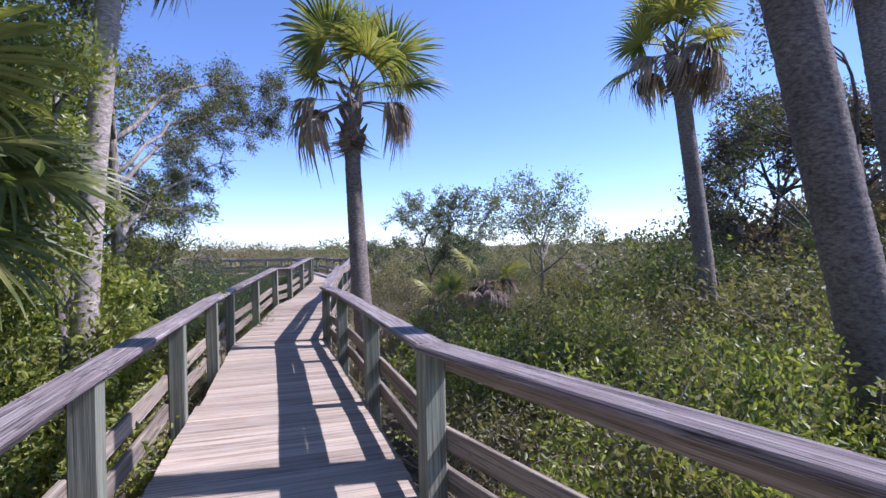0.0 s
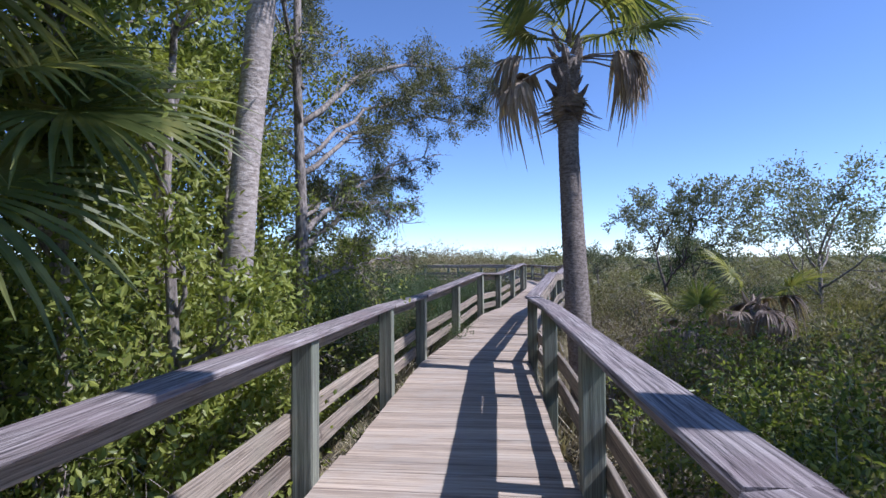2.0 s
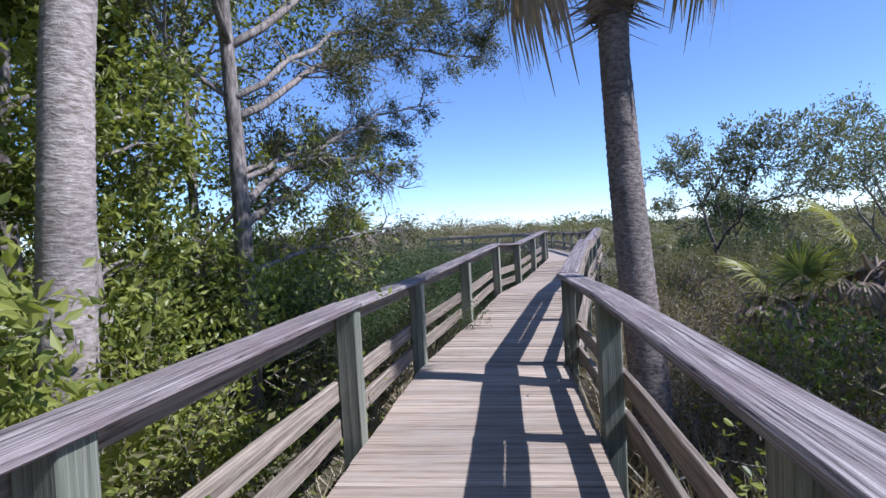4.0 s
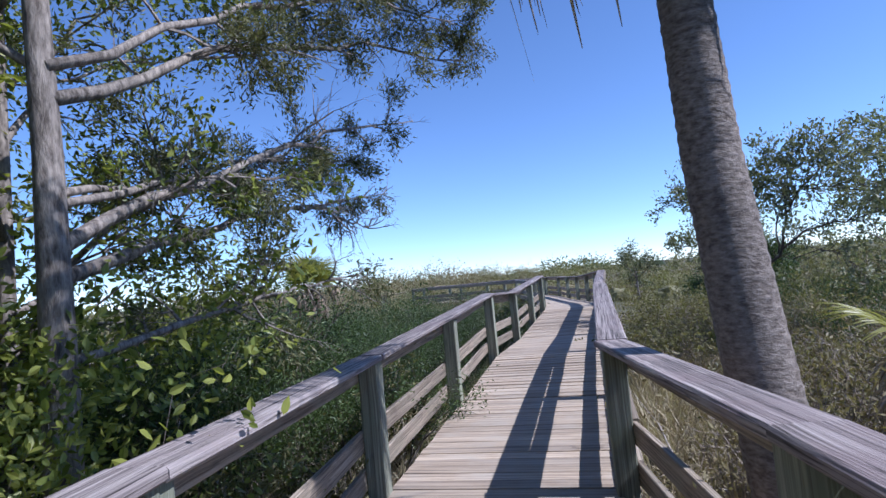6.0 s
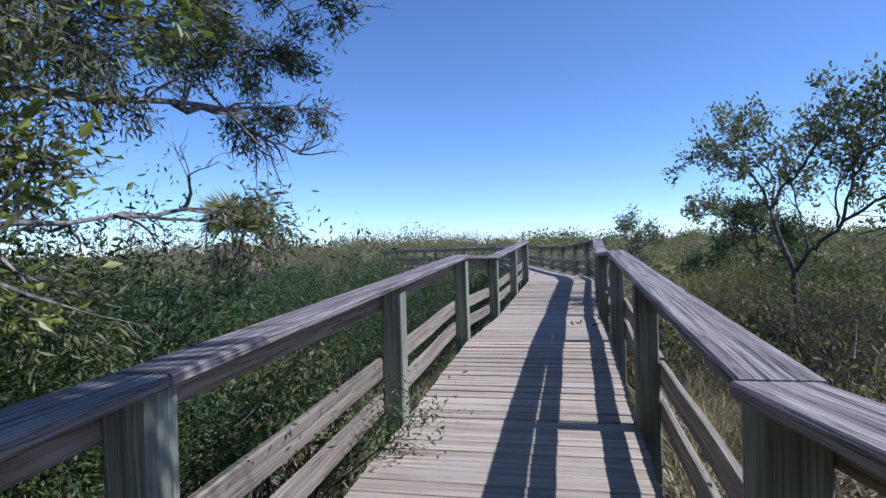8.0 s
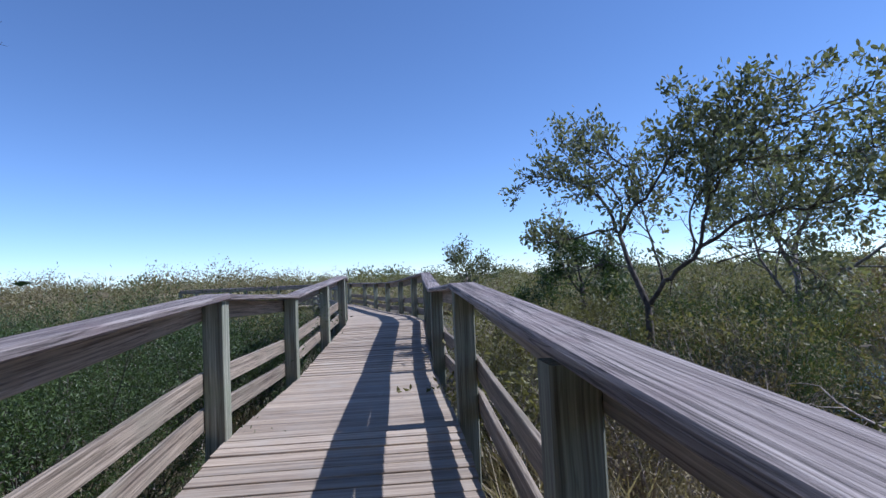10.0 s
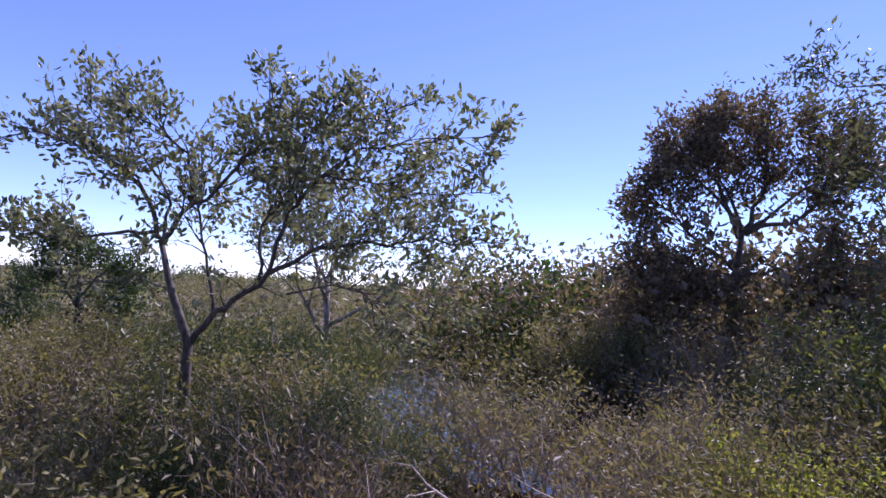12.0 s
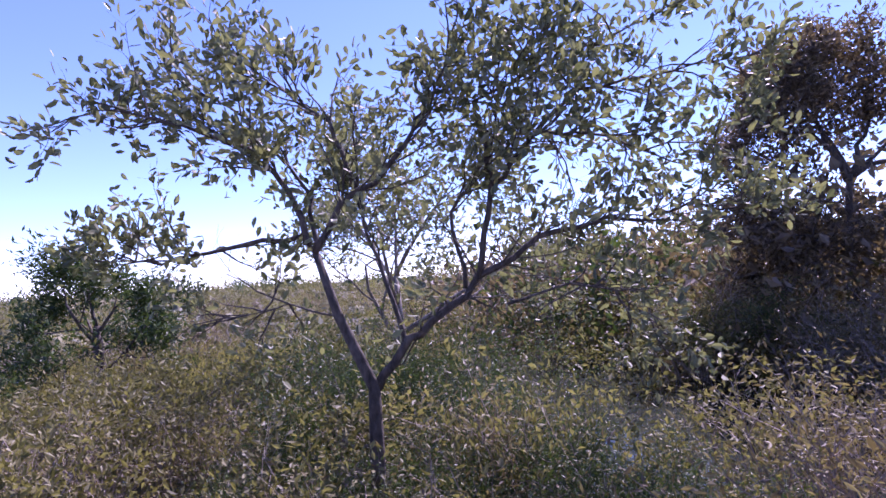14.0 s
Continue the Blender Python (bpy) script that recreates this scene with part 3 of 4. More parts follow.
# the spreading tree beyond the railing
make_tree("buttonwood_tree", "wide grey-green tree with many thin stems behind the pond", (9.3, 11.8, GROUND),
          [(0.5, 170, 40, 1.8), (0.7, 80, 45, 1.8), (0.9, 20, 50, 1.8), (1.0, 250, 60, 1.7), (0.6, 300, 35, 1.9), (0.95, 130, 65, 1.7), (0.8, 200, 45, 1.8)],
          0.12, 0.42, 10, LEAF_GREY, GREY_BARK, 77, 3, 3, 0.14, 0.0, [(0, 0, 0), (0.1, 0, 1), (0.1, 0.1, 2.3)], 0.1, 0.08, 0.2, 0.68, 0.045)
make_tree("cedar_tree", "tall open brown-grey tree with layered limbs", (13.4, 0.9, GROUND),
          [(0.4, 150, 25, 2.4), (0.55, 60, 25, 2.4), (0.7, 200, 35, 2.4), (0.8, 300, 30, 2.4), (0.95, 100, 55, 2.1), (1.0, 200, 65, 2.1)],
          0.12, 0.35, 9, NEEDLE, DARK_BARK, 74, 3, 3, 0.15, 0.1, [(0, 0, 0), (0.1, 0, 2), (0, 0.1, 4.5)], 0.18, 0.1, 0.2, 0.68, 0.06)
make_tree("cedar_tree", "rounded dark green tree at the edge of the grass", (6.6, 17.2, GROUND),
          [(0.2, 30, 10, 1.3), (0.3, 150, 15, 1.3), (0.4, 270, 15, 1.3), (0.6, 90, 35, 1.1), (0.7, 210, 35, 1.1), (0.9, 330, 50, 0.8), (1.0, 90, 70, 0.8), (0.15, 200, 8, 1.3)],
          0.11, 0.35, 14, LEAF_DARK, DARK_BARK, 75, 3, 3, 0.14, 0.0, [(0, 0, 0), (0.05, 0, 0.9), (0, 0, 1.65)], 0.15, 0.1, 0.2, 0.66, 0.05)
make_tree("mangrove_tree", "small round-topped tree rising over the shrubs", (2.65, 13.2, GROUND),
          [(0.6, 30, 50, 0.4), (0.75, 150, 50, 0.4), (0.85, 270, 50, 0.4), (1.0, 90, 75, 0.42), (0.9, 0, 30, 0.45), (0.9, 200, 35, 0.45)],
          0.07, 0.42, 10, LEAF_GREY, GREY_BARK, 76, 2, 3, 0.09, 0.0, [(0, 0, 0), (0.05, 0, 1.0), (0.02, 0, 2.0)], 0.05, 0.1, 0.1, 0.66, 0.025)

# leafy trees on the shaded side
for k, (x, y, h) in enumerate(((-2.3, -9.4, 5.2), (-3.4, -6.6, 6.4), (-3.9, -4.2, 5.8), (-4.6, -2.2, 6.6), (-2.4, -11.8, 5.8), (-0.9, -8.3, 3.6), (-5.5, -9.0, 7.0),
                              (-2.3, -2.9, 4.6), (-3.2, -0.6, 4.6), (-2.6, -4.9, 5.4), (-5.8, -5.6, 6.8))):
    rng = random.Random(90 + k)
    limbs = [(f, rng.uniform(0, 360), rng.uniform(5, 55), h * rng.uniform(0.2, 0.27)) for f in (0.25, 0.35, 0.42, 0.5, 0.57, 0.64, 0.7, 0.77, 0.84, 0.9, 0.96, 1.0)]
    make_tree("bay_tree", "tall leafy tree with dense small green leaves", (x, y, GROUND), limbs, 0.085, 0.45, 10, LEAF_DARK if k in (1, 6) else LEAF_BRIGHT, GREY_BARK, 120 + k, 3, 3, 0.13, 0.1,
              [(0, 0, 0), (0.1, 0.05, h * 0.35), (0.0, 0.1, h * 0.65), (0.15, 0.1, h * 0.9)], 0.1, 0.08, 0.1, 0.68, 0.035, "leafy trees")

for k, (x, y, h) in enumerate(((-0.25, -4.95, 4.4), (-0.55, -5.5, 4.9), (-1.15, -3.1, 4.2), (-0.5, -7.3, 4.6))):
    rng = random.Random(190 + k)
    limbs = [(0.14 + 0.072 * j, rng.uniform(0, 360), rng.uniform(10, 60), h * rng.uniform(0.075, 0.11)) for j in range(12)]
    make_tree("bay_tree", "slim leafy tree crowding the railing with small yellow-green leaves", (x, y, GROUND), limbs, 0.07, 0.45, 5, LEAF_BRIGHT, GREY_BARK, 220 + k, 3, 3, 0.08, 0.1,
              [(0, 0, 0), (0.05, 0.03, h * 0.35), (-0.05, 0.06, h * 0.65), (0.05, 0.03, h * 0.9)], 0.05, 0.08, 0.1, 0.68, 0.03, "leafy trees")

def limb_tree(name, label, trunk, limbs, radius, seed, leaf_mat, leaf, ratio, per, droop=0.2, twig=0.85, bark_mat=None, sprays=2, spread=0.07, full=False, group="old limbed trees", first=2, wide=0.7, thin=0.014):
    """An old tree with long level limbs given by their bends, each with side twigs and sprays of needles."""
    rng = random.Random(seed)
    root = tagged(new(name), label, "tree", group)
    bark_mat = bark_mat or GREY_BARK
    t, w, l, tips = Geo(), Geo(), Geo(), []
    t.tube(trunk, [radius * (1 - 0.6 * i / (len(trunk) - 1)) for i in range(len(trunk))], 10)
    part("trunk", t.mesh("trunk", bark_mat, True), root)
    for pts, r, bare in limbs:
        pts = [Vector(p) for p in pts]
        fine, jog = [], min(0.03, 0.6 * r)
        for a, b in zip(pts, pts[1:]):
            for s in range(4):
                fine.append(a.lerp(b, s / 4) + Vector((rng.gauss(0, jog), rng.gauss(0, jog), rng.gauss(0, jog))))
        fine.append(pts[-1])
        lw = Geo()
        lw.tube(fine, [r * (1 - 0.85 * i / (len(fine) - 1)) for i in range(len(fine))], 7)
        part("limb", lw.mesh("limb", bark_mat, True), root)
        for i in range(first, len(fine)):
            d = (fine[i] - fine[i - 1]).normalized()
            for s in range(sprays):
                nd = (d + Vector((rng.gauss(0, wide), rng.gauss(0, wide), rng.gauss(0.05, 0.7 * wide)))).normalized()
                ends = tips if rng.random() > bare else []
                grow(w, ends, fine[i], nd, twig * rng.uniform(0.4, 1.0) * (1.1 - 0.5 * i / len(fine)), thin, 2, rng, 3, 0.35, 0.0, 0.6, 4)
    clothe(l, tips, per, leaf, ratio, seed, spread, droop, 1.0, full)
    tagged(part("branchwork", w.mesh("branchwork", bark_mat), root), kind="stuff")
    part("crown", l.mesh("crown", leaf_mat), root)
    return root


limb_tree("old_cedar_tree", "old grey-barked tree with long level limbs reaching over the marsh",
          [(-1.3, -1.35, GROUND), (-1.28, -1.32, 1.0), (-1.3, -1.3, 2.4), (-1.35, -1.3, 4.0), (-1.3, -1.35, 6.5)],
          [([(-1.3, -1.3, 2.7), (-1.2, 0.2, 3.6), (-0.75, 2.2, 4.3), (0.0, 4.1, 4.6)], 0.046, 0.3),
           ([(-1.3, -1.3, 3.4), (-0.9, 0.2, 4.6), (-0.4, 1.8, 5.2), (0.2, 3.4, 5.35)], 0.048, 0.05),
           ([(-1.3, -1.3, 2.9), (-1.1, 0.4, 4.0), (-0.5, 2.0, 4.75), (0.2, 3.7, 4.95)], 0.037, 0.05),
           ([(-1.3, -1.3, 1.9), (-1.5, 0.5, 2.6), (-1.35, 2.4, 3.4), (-1.0, 4.2, 3.92)], 0.05, 0.85),
           ([(-1.3, -1.3, 1.7), (-1.9, 0.9, 2.2), (-1.98, 2.7, 2.62), (-1.58, 4.6, 2.95)], 0.05, 0.85),
           ([(-1.98, 2.6, 2.6), (-1.9, 3.2, 2.6), (-1.82, 3.7, 2.45), (-1.76, 4.3, 2.4)], 0.035, 0.9),
           ([(-1.3, -1.3, 2.1), (-2.0, 1.3, 2.9), (-2.15, 2.9, 3.3), (-1.9, 3.9, 3.35)], 0.031, 0.0),
           ([(-1.3, -1.3, 1.2), (-1.3, 0.0, 1.4), (-1.25, 0.9, 1.52), (-1.05, 1.75, 1.58)], 0.03, 0.6),
           ([(-1.3, -1.3, 2.2), (-1.9, 0.2, 2.5), (-2.0, 1.6, 2.7)], 0.031, 0.05),
           ([(-1.3, -1.3, 3.9), (-2.2, -0.6, 5.0), (-2.4, 0.6, 5.8)], 0.037, 0.1),
           ([(-1.3, -1.3, 3.4), (-1.0, -2.2, 4.6), (-0.6, -2.8, 5.4)], 0.037, 0.1),
           ([(-1.3, -1.3, 2.9), (-2.2, -1.6, 3.6), (-3.0, -2.2, 4.0)], 0.031, 0.1)],
          0.11, 201, NEEDLE, 0.07, 0.24, 12, 0.12, 0.68)
limb_tree("old_cedar_tree", "leafy vine-hung tree of the grove with thin grey stems",
          [(-2.2, -1.0, GROUND), (-2.15, -0.95, 1.2), (-2.25, -0.85, 3.0), (-2.1, -0.9, 5.2)],
          [([(-2.2, -0.9, 1.2), (-1.7, -0.7, 2.0), (-1.2, -0.2, 2.4), (-0.9, 0.5, 2.5)], 0.03, 0.1),
           ([(-2.2, -0.9, 2.0), (-1.8, -1.6, 2.8), (-1.4, -2.0, 3.6), (-1.1, -2.2, 4.2)], 0.03, 0.1),
           ([(-2.2, -0.9, 2.6), (-2.6, -0.2, 3.4), (-2.4, 0.6, 3.9)], 0.03, 0.1),
           ([(-2.2, -0.9, 0.9), (-1.7, -1.4, 1.3), (-1.3, -1.9, 1.5)], 0.03, 0.1),
           ([(-2.2, -0.9, 1.5), (-2.6, 0.0, 1.8), (-2.5, 1.0, 2.0)], 0.03, 0.1),
           ([(-2.2, -0.9, 3.6), (-1.7, -0.6, 4.4), (-1.3, 0.0, 4.9)], 0.03, 0.1)],
          0.07, 203, LEAF_BRIGHT, 0.06, 0.42, 2, 0.05, 0.55, None, 1, 0.07, True)

# DARK_BARK puts the backlit darkness of these limbs into their colour
limb_tree("buttonwood_tree", "spreading open-crowned tree with grey-green leaves and bare limbs",
          [(4.42, 8.0, GROUND), (4.41, 7.98, 0.3), (4.4, 7.97, 0.75), (4.27, 8.15, 1.25), (4.19, 8.27, 1.72)],
          [([(4.19, 8.27, 1.7), (4.1, 8.35, 2.1), (3.9, 8.55, 2.4), (3.55, 9.0, 2.62), (3.3, 9.3, 2.7)], 0.027, 0.0),
           ([(4.19, 8.27, 1.7), (4.3, 8.1, 2.0), (4.5, 7.7, 2.35), (4.75, 7.6, 2.75), (4.7, 7.4, 3.1)], 0.028, 0.0),
           ([(4.15, 8.32, 1.8), (3.85, 8.85, 1.75), (3.62, 9.2, 1.68), (3.4, 9.45, 1.7)], 0.020, 0.0),
           ([(4.36, 8.02, 2.1), (4.35, 8.25, 2.6), (4.2, 8.5, 2.85), (3.95, 8.8, 3.15)], 0.019, 0.0),
           ([(4.2, 8.26, 1.72), (4.35, 8.5, 2.2), (4.1, 8.9, 2.75), (3.8, 9.3, 3.1)], 0.019, 0.0),
           ([(4.4, 7.97, 0.74), (4.58, 7.7, 1.1), (4.83, 7.33, 1.46), (5.05, 7.0, 1.7), (5.4, 6.6, 1.8), (5.75, 6.15, 1.88), (6.0, 5.8, 1.85)], 0.034, 0.35),
           ([(4.82, 7.35, 1.45), (4.9, 7.25, 2.05), (5.06, 7.0, 2.42), (5.25, 6.8, 2.42), (5.6, 6.4, 2.3), (5.98, 5.85, 2.35)], 0.023, 0.0),
           ([(4.9, 7.25, 2.05), (4.95, 7.4, 2.7), (5.25, 6.9, 2.95), (5.5, 6.4, 3.15)], 0.019, 0.0),
           ([(5.05, 7.0, 2.42), (5.4, 6.8, 2.75), (5.75, 6.2, 2.85), (6.0, 5.75, 2.9)], 0.017, 0.0),
           ([(4.53, 7.77, 1.0), (4.5, 7.95, 1.6), (4.45, 8.1, 2.05), (4.6, 8.2, 2.6)], 0.019, 0.15),
           ([(4.76, 7.42, 1.4), (4.8, 7.55, 1.92), (4.95, 7.3, 2.3), (5.0, 7.2, 2.8), (5.1, 7.0, 3.05)], 0.017, 0.0),
           ([(4.25, 8.17, 1.25), (4.07, 8.4, 1.34), (3.86, 8.7, 1.27)], 0.009, 0.6),
           ([(4.92, 7.19, 1.26), (5.2, 6.85, 1.38), (5.36, 6.6, 1.31), (5.55, 6.35, 1.0)], 0.011, 0.4)],
          0.062, 71, LEAF_GREY, 0.075, 0.42, 1, -0.25, 0.55, DARK_BARK, 2, 0.045, True, "marsh trees", 4, 0.75, 0.008)
limb_tree("cedar_tree", "dense dark brown tree with layered ragged limbs over the marsh",
          [(14.5, 5.1, GROUND), (14.5, 5.1, 0.6), (14.52, 5.08, 1.8), (14.62, 4.95, 3.05)],
          [([(14.6, 4.95, 3.0), (14.3, 5.5, 3.85), (13.8, 6.1, 4.6)], 0.055, 0.0),
           ([(14.55, 5.0, 2.8), (14.35, 5.6, 4.4), (14.25, 5.5, 5.2)], 0.055, 0.0),
           ([(14.62, 4.95, 3.0), (15.0, 4.6, 4.0), (15.0, 4.5, 5.2)], 0.055, 0.0),
           ([(14.62, 4.9, 2.9), (15.3, 3.9, 3.4), (15.9, 3.2, 4.3), (16.4, 2.3, 4.75)], 0.055, 0.0),
           ([(14.52, 5.1, 2.2), (13.95, 5.95, 3.0), (13.5, 6.6, 3.85)], 0.042, 0.0),
           ([(14.55, 5.0, 2.0), (15.3, 4.2, 2.3), (16.2, 2.9, 2.4)], 0.042, 0.0),
           ([(14.62, 4.95, 3.0), (15.5, 3.7, 4.1), (15.6, 3.5, 4.95)], 0.042, 0.0),
           ([(14.52, 5.1, 1.8), (14.0, 5.9, 1.9), (13.5, 6.6, 2.25)], 0.042, 0.0),
           ([(14.5, 5.1, 1.2), (15.2, 4.0, 1.5), (15.8, 3.2, 1.6)], 0.042, 0.0),
           ([(14.5, 5.1, 1.4), (13.6, 5.2, 1.7), (13.0, 5.6, 1.8)], 0.05, 0.0),
           ([(14.5, 5.1, 0.8), (14.0, 5.9, 1.0), (13.6, 6.5, 1.1)], 0.05, 0.0),
           ([(14.5, 5.1, 0.6), (15.0, 4.0, 0.7), (15.7, 3.0, 0.9)], 0.05, 0.0),
           ([(14.62, 4.95, 3.0), (14.9, 5.5, 4.2), (15.3, 5.3, 5.0)], 0.042, 0.0)],
          0.13, 73, LEAF_RUST, 0.13, 0.4, 6, 0.05, 1.05, DARK_BARK, 2, 0.14, False, "marsh trees", 3, 0.75, 0.02)

# shrubs, by kind
KINDS = {
    "olive": [shrub_mesh(300 + k, 1.35, 0.9, 9, 0.062, 0.42, 5, LEAF_OLIVE) for k in range(3)],
    "brown": [shrub_mesh(310 + k, 1.35, 0.95, 16, 0.045, 0.33, 3, LEAF_BROWN) for k in range(3)],
    "bright": [shrub_mesh(320 + k, 1.3, 0.85, 9, 0.05, 0.45, 7, LEAF_BRIGHT, full=True) for k in range(3)],
    "dark": [shrub_mesh(330 + k, 1.4, 1.0, 12, 0.032, 0.32, 22, LEAF_DARK, 2, 0.09, bark_mat=DARK_BARK) for k in range(3)],
    "tall": [shrub_mesh(340 + k, 2.4, 0.7, 5, 0.055, 0.45, 6, LEAF_BRIGHT, 3, 0.12, full=True) for k in range(3)],
}
LABELS = {"olive": "olive-green marsh shrub with small leaves", "brown": "brownish half-bare marsh shrub with dry twigs",
          "bright": "bright yellow-green leafy shrub", "dark": "dense dark green juniper-like shrub", "tall": "tall slender shrub with yellow-green leaves"}


def shrub(kind, x, y, s, rng):
    st, lv = KINDS[kind][rng.randrange(3)]
    place("shrub", LABELS[kind], "shrub", kind + " shrubs", (("branchwork", st), ("foliage", lv)),
          Matrix.Translation((x, y, GROUND - 0.03)) @ pose(0, 0, 0, 0, 0, rng.uniform(0, 360)) @ Matrix.Diagonal((s * rng.uniform(0.9, 1.2), s * rng.uniform(0.9, 1.2), s * rng.uniform(0.85, 1.15), 1)))


def scatter(n, x0, x1, y0, y1, kinds, s0, s1, gap, seed, keep=None):
    rng, got = random.Random(seed), []
    for _ in range(n * 12):
        if len(got) >= n:
            break
        x, y = rng.uniform(x0, x1), rng.uniform(y0, y1)
        if all((x - a) ** 2 + (y - b) ** 2 > gap * gap for a, b in got) and (keep is None or keep(x, y)):
            got.append((x, y))
            shrub(rng.choice(kinds), x, y, rng.uniform(s0, s1), rng)


def clear(x, y):
    """Off the walk, the pond and the open grass."""
    f = min(max((y + 14.6) / 14.6, 0), 1)
    left = 2.15 * (1 - f) - (max(y - 14, 0) * 0.2)
    wide = WIDTH + max(-6.9 - y, 0) * 0.75
    inside = left - 0.75 < x < left + wide + 0.75
    wet = ((x - 9.6) / 2.6) ** 2 + ((y - 8.2) / 3.2) ** 2 < 1
    grassy = 5.2 < x < 9 and 11.5 < y < 16
    creek = 5.1 < x < 9 and abs(y - 6.4 - 0.72 * (x - 5.1)) < 0.5
    return not (inside or wet or grassy or creek)


scatter(30, 3.2, 9, -9.5, -1.5, ["bright", "bright", "olive", "brown"], 0.85, 1.35, 0.7, 1, clear)
scatter(46, 2.45, 9, -1.5, 6.0, ["brown", "brown", "brown", "olive"], 0.8, 1.2, 0.62, 2, clear)
scatter(26, 2.3, 6, 6.0, 13, ["olive", "olive", "brown"], 0.8, 1.15, 0.65, 3, clear)
# dark-leaved bushes whose colour stands in for shade under the spreading tree
scatter(8, 3.8, 6.5, 6.5, 9.5, ["dark"], 0.6, 0.85, 0.6, 13, clear)
scatter(18, 7, 15, -2, 9, ["brown", "olive", "olive"], 1.0, 1.5, 0.9, 4, clear)
scatter(16, 3.5, 12, 10, 20, ["olive", "olive", "brown"], 0.9, 1.25, 1.0, 5, clear)
scatter(24, -3.2, 0.7, -12, -2.5, ["bright", "bright", "olive", "dark"], 0.9, 1.4, 0.6, 6, lambda x, y: clear(x, y) and clear(x + 0.25, y))
scatter(16, -3.2, -0.2, -11.5, -2.4, ["tall"], 0.7, 1.1, 0.6, 16, lambda x, y: clear(x + 0.8, y))
for kind, x, y, size in (("tall", -0.55, -4.95, 0.6), ("bright", -0.4, -4.3, 1.05), ("bright", -0.95, -3.1, 1.2), ("tall", -2.7, -2.9, 1.1), ("tall", -3.4, -1.5, 1.1), ("tall", -3.9, -0.2, 1.1), ("tall", -2.9, -3.8, 1.2), ("tall", -2.0, -6.4, 1.2), ("tall", -3.6, -2.0, 1.2), ("tall", -1.6, -5.2, 1.1), ("bright", 0.0, -5.5, 0.95)):
    shrub(kind, x, y, size, random.Random(int(size * 100)))
for kind, x, y, size in (("bright", 5.86, -6.70, 1.25), ("bright", 5.60, -6.37, 1.2), ("bright", 6.3, 3.2, 0.8), ("bright", 5.8, 2.6, 0.75), ("bright", 6.9, 3.5, 0.85), ("bright", 7.0, 2.8, 0.85)):
    shrub(kind, x, y, size, random.Random(int(x * 100)))
scatter(16, 5.0, 9.0, 8.2, 14.0, ["dark", "dark", "olive"], 0.8, 1.25, 0.8, 19, lambda x, y: clear(x, y) and (x - 4.4) ** 2 + (y - 8) ** 2 > 1.2)
# more dark shrubs, added to make the shadow mass round that tree's base
scatter(14, 3.8, 6.2, 6.2, 8.8, ["dark"], 0.75, 0.95, 0.5, 20, clear)
scatter(16, 9.5, 15, 1.0, 7.5, ["dark", "brown", "brown"], 1.2, 1.6, 0.9, 22, clear)
scatter(16, 8.0, 14, -4.0, 3.0, ["olive", "dark", "bright"], 1.5, 2.0, 1.2, 23, clear)
scatter(22, -6.5, -1.5, 2.6, 8.0, ["dark"], 1.0, 1.25, 0.8, 24, clear)
scatter(15, -5, -1.9, -0.3, 2.9, ["dark"], 1.4, 1.85, 0.9, 17, clear)
scatter(20, 3.6, 8.5, -7.5, -0.5, ["bright", "bright", "olive"], 0.95, 1.25, 0.8, 18, lambda x, y: clear(x - 0.7, y))
scatter(22, -4.5, -0.6, -2.5, 4.0, ["dark", "dark", "olive"], 0.85, 1.2, 0.65, 7, clear)
scatter(40, -9, -0.8, 4.0, 13, ["dark", "dark", "dark", "olive"], 0.9, 1.35, 0.8, 8, clear)
scatter(16, -9, -1.4, 12, 22, ["olive", "olive", "dark"], 0.9, 1.2, 1.1, 9, clear)


def bank(name, label, n, region, size, leaf, count, material, seed, heart=True):
    """Far thickets: many leafy mounds too far off to tell apart, joined."""
    r = np.random.default_rng(seed)
    g = Geo()
    x, y = region(r, n)
    for i in range(n):
        s = size * r.uniform(0.7, 1.4)
        d = r.normal(size=(count, 3))
        d /= np.linalg.norm(d, axis=1, keepdims=True)
        d[:, 2] = np.abs(d[:, 2])
        rad = r.uniform(0.6, 0.98, (count, 1)) * (1 + 0.25 * np.sin(d[:, :1] * 5 + i) * np.cos(d[:, 1:2] * 4 + i))
        p = d * rad * np.array([s, s, s * 1.05]) + np.array([x[i], y[i], GROUND])
        if heart:
            hull = [(0.0, 0.0, 0.78)] + [(math.cos(a) * c, math.sin(a) * c, h) for c, h in ((0.5, 0.62), (0.76, 0.25), (0.8, -0.05)) for a in (math.pi * q / 3.5 for q in range(7))]
            wob = r.uniform(0.82, 1.08, (len(hull), 1))
            g.add(np.array(hull) * wob * s * (0.7, 0.7, 0.66) + np.array([x[i], y[i], GROUND]),
                  [(0, 1 + q, 1 + (q + 1) % 7) for q in range(7)] + [(1 + v * 7 + q, 8 + v * 7 + q, 8 + v * 7 + (q + 1) % 7, 1 + v * 7 + (q + 1) % 7) for v in (0, 1) for q in range(7)])
        g.leaves(p, d * 0.6 + r.normal(size=d.shape) * 0.7, r.uniform(0.6, 1.3, count) * leaf * s, 0.55, r)
    tagged(new(name, g.mesh(name, material)), label, "thicket", kind="stuff")


def ring(a0, a1, r0, r1):
    def region(r, n):
        a, d = np.radians(r.uniform(a0, a1, n)), np.sqrt(r.uniform(r0 ** 2, r1 ** 2, n))
        return 1.0 + d * np.sin(a), 2.0 + d * np.cos(a)
    return region


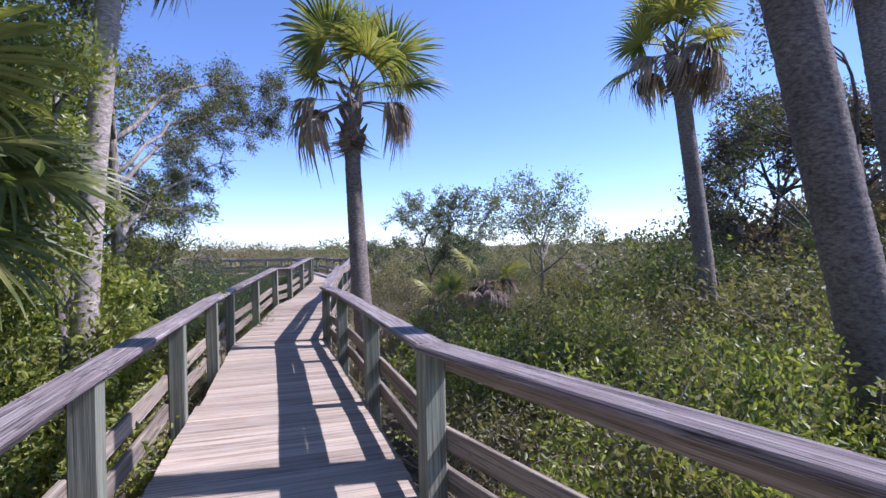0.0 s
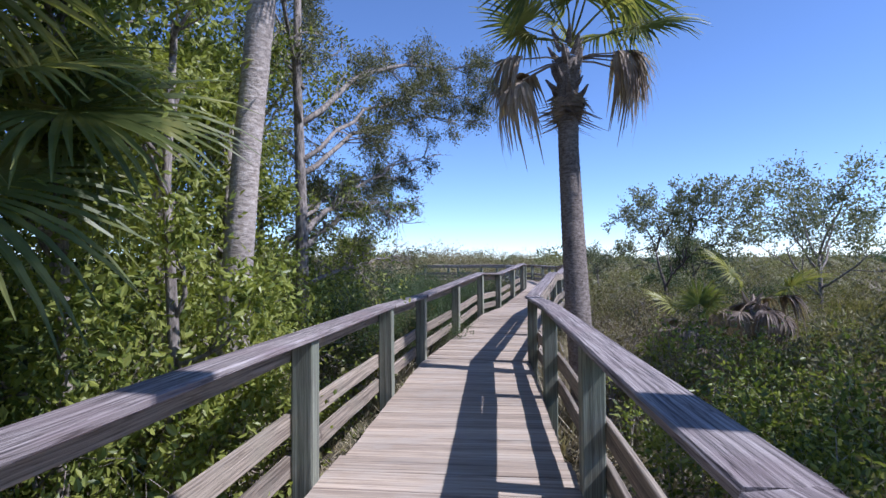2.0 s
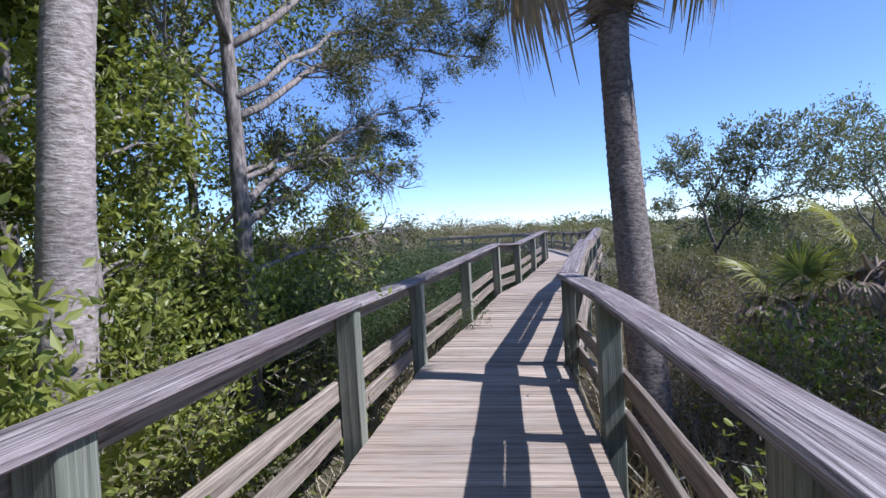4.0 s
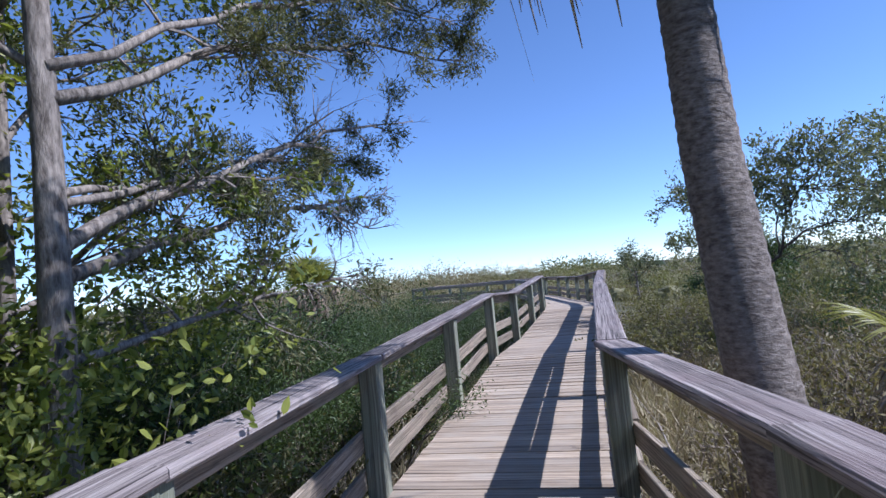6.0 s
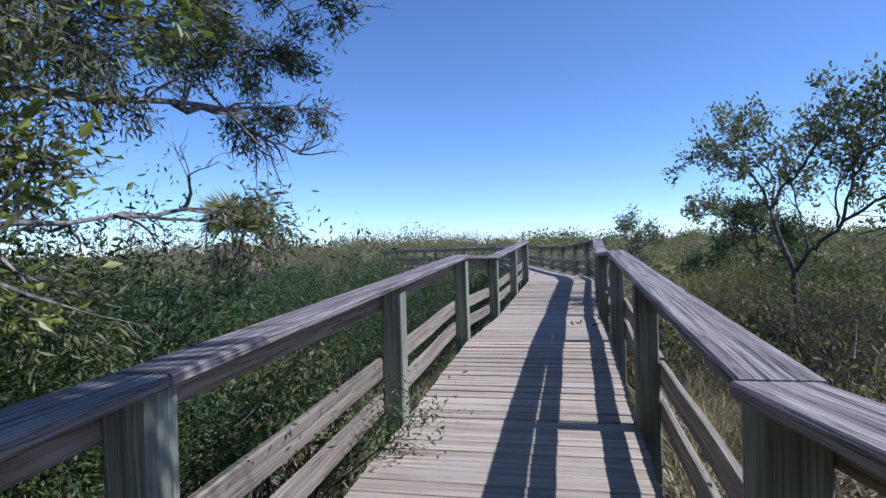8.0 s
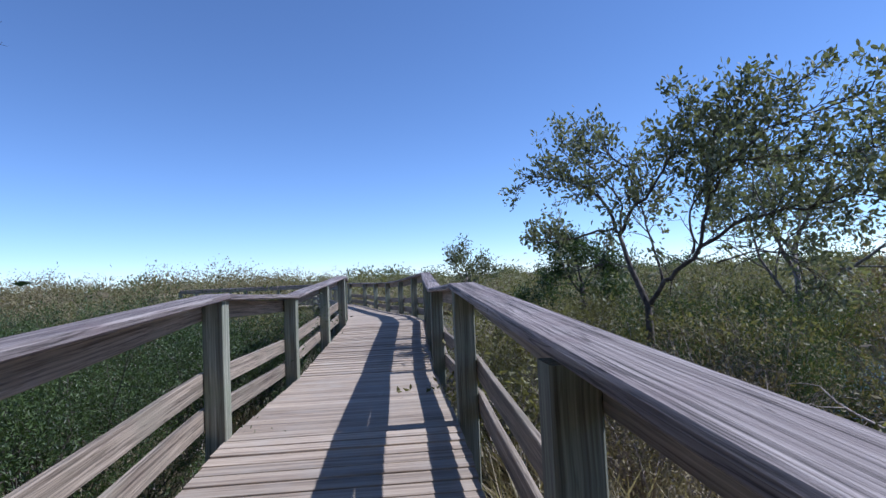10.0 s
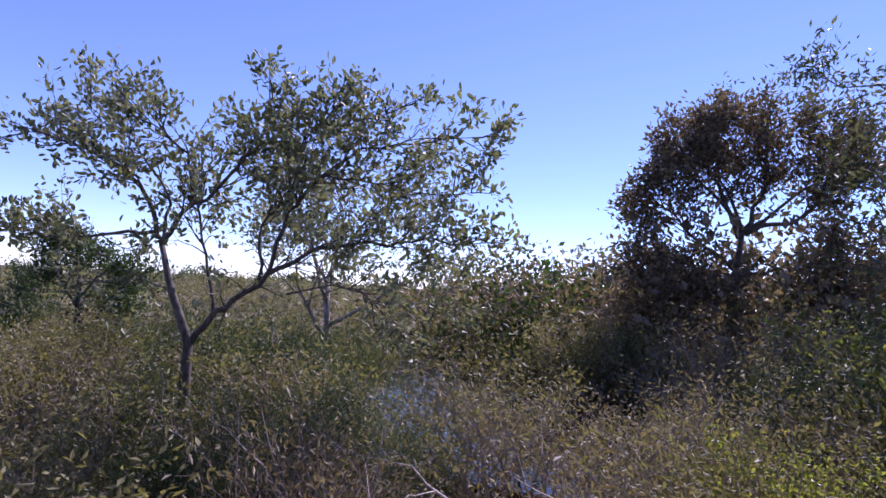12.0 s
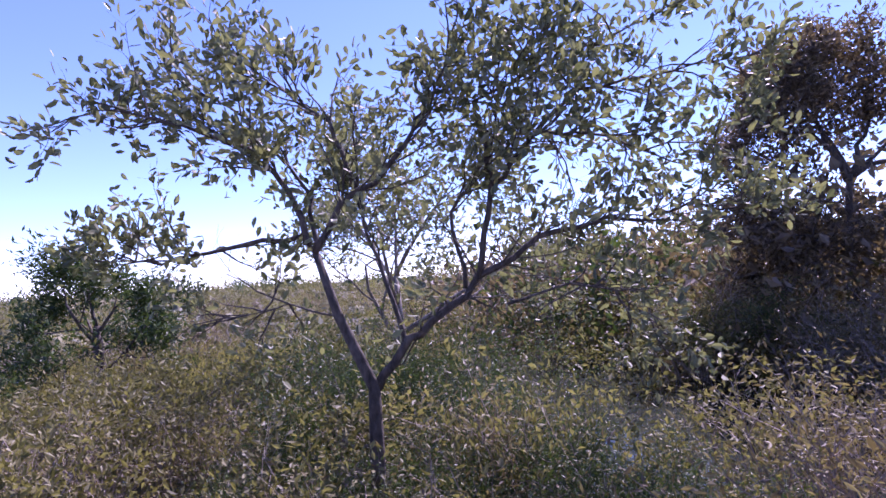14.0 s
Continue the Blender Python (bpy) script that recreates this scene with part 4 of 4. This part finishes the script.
bank("thicket", "distant olive and brown marsh thickets", 400, ring(-60, 115, 24, 60), 1.4, 0.095, 420, LEAF_OLIVE, 31)
bank("thicket", "distant brown marsh thickets", 260, ring(-60, 115, 22, 60), 1.35, 0.095, 420, LEAF_BROWN, 32)
bank("thicket", "far low green thickets to the horizon", 420, ring(-60, 118, 60, 160), 2.4, 0.13, 260, LEAF_OLIVE, 33)
bank("thicket", "rising bank of mixed brown and olive trees", 66, ring(62, 112, 17, 29), 3.0, 0.06, 1100, LEAF_OLIVE, 35, False)
bank("thicket", "dark brown trees on the rising bank", 44, ring(50, 112, 14, 26), 3.1, 0.06, 1200, LEAF_RUST, 38, False)
bank("thicket", "dark green trees on the rising bank", 26, ring(48, 112, 14, 26), 2.6, 0.06, 1200, LEAF_DARK, 39, False)
bank("thicket", "low olive shrubs around the pond", 110, ring(45, 118, 12, 26), 1.35, 0.075, 520, LEAF_OLIVE, 36, False)
bank("woods", "brown bare-topped woods beyond the marsh", 90, ring(-45, -6, 45, 85), 2.9, 0.05, 1300, LEAF_BROWN, 37)
bank("woods", "dark far tree line along the horizon", 150, ring(-60, 120, 150, 260), 4.4, 0.14, 240, LEAF_DARK, 34)


def blades(name, label, n, region, h0, h1, material, seed, lean=0.35):
    r = np.random.default_rng(seed)
    x, y = region(r, n)
    p = np.stack([x, y, np.full(n, GROUND + 0.02)], 1)
    way = r.normal(size=(n, 3)) * lean
    way[:, 2] = 1
    g = Geo()
    g.leaves(p, way, r.uniform(h0, h1, n), 0.03, r)
    tagged(new(name, g.mesh(name, material)), label, "grass", kind="stuff")


def patch(x0, x1, y0, y1):
    return lambda r, n: (r.uniform(x0, x1, n), r.uniform(y0, y1, n))


blades("marsh_grass", "pale green marsh grass beside the pond", 14000, patch(5.2, 12, 12, 20), 0.5, 1.0, GRASS, 51, 0.2)
blades("dry_grass", "pale dry grass and litter along the walk", 9000, patch(1.9, 4.2, -2, 8), 0.3, 0.8, STRAW, 52, 0.9)
blades("dry_grass", "dry grass and fallen leaves under shrubs", 6000, patch(3.0, 5.5, -11, -2), 0.2, 0.6, STRAW, 53, 1.2)
blades("dry_grass", "dry grass and litter below the railing", 9000, patch(-2.6, -0.2, -1, 9), 0.3, 0.75, STRAW, 54, 0.9)
blades("dry_grass", "dead leaf litter and grass under the trees", 6000, patch(-2.0, 0.7, -12, -1), 0.2, 0.5, STRAW, 55, 1.5)


def fallen_branch(at, yaw, length, seed, label):
    """A bare bleached branch lying among the shrubs."""
    rng = random.Random(seed)
    g = Geo()
    grow(g, [], (0, 0, 0), (1, 0, 0.12), length, 0.012, 2, rng, 2, 0.6, 0.02, 0.6, 5)
    ob = tagged(new("fallen_branch", g.mesh("fallen_branch", BLEACHED, True)), label, "branch", "fallen branches")
    ob.matrix_world = Matrix.Translation(at) @ pose(0, 0, 0, 0, 0, yaw)


for k, (x, y, z, yaw, length) in enumerate(((3.7, 7.0, -0.2, 60, 0.8), (4.1, 6.6, -0.1, 130, 0.7), (4.9, 6.0, -0.2, 40, 0.6), (4.6, 4.6, 0.0, 100, 0.6),
                                            (2.25, 0.5, -0.35, 40, 0.7), (2.4, 0.9, -0.3, 150, 0.8), (2.35, -1.8, -0.4, 70, 0.8), (3.1, -3.6, -0.4, 110, 0.9), (3.6, -5.0, -0.4, 60, 1.0),
                                            (-0.9, 2.6, -0.4, 70, 0.9), (-0.8, 5.6, -0.35, 110, 0.8), (-1.3, -0.4, -0.35, 20, 0.9), (5.8, 3.4, 0.0, 160, 0.6), (3.6, 2.6, -0.1, 80, 0.6))):
    fallen_branch((x, y, z), yaw, length, 700 + k, "bare bleached branch caught among the marsh shrubs")
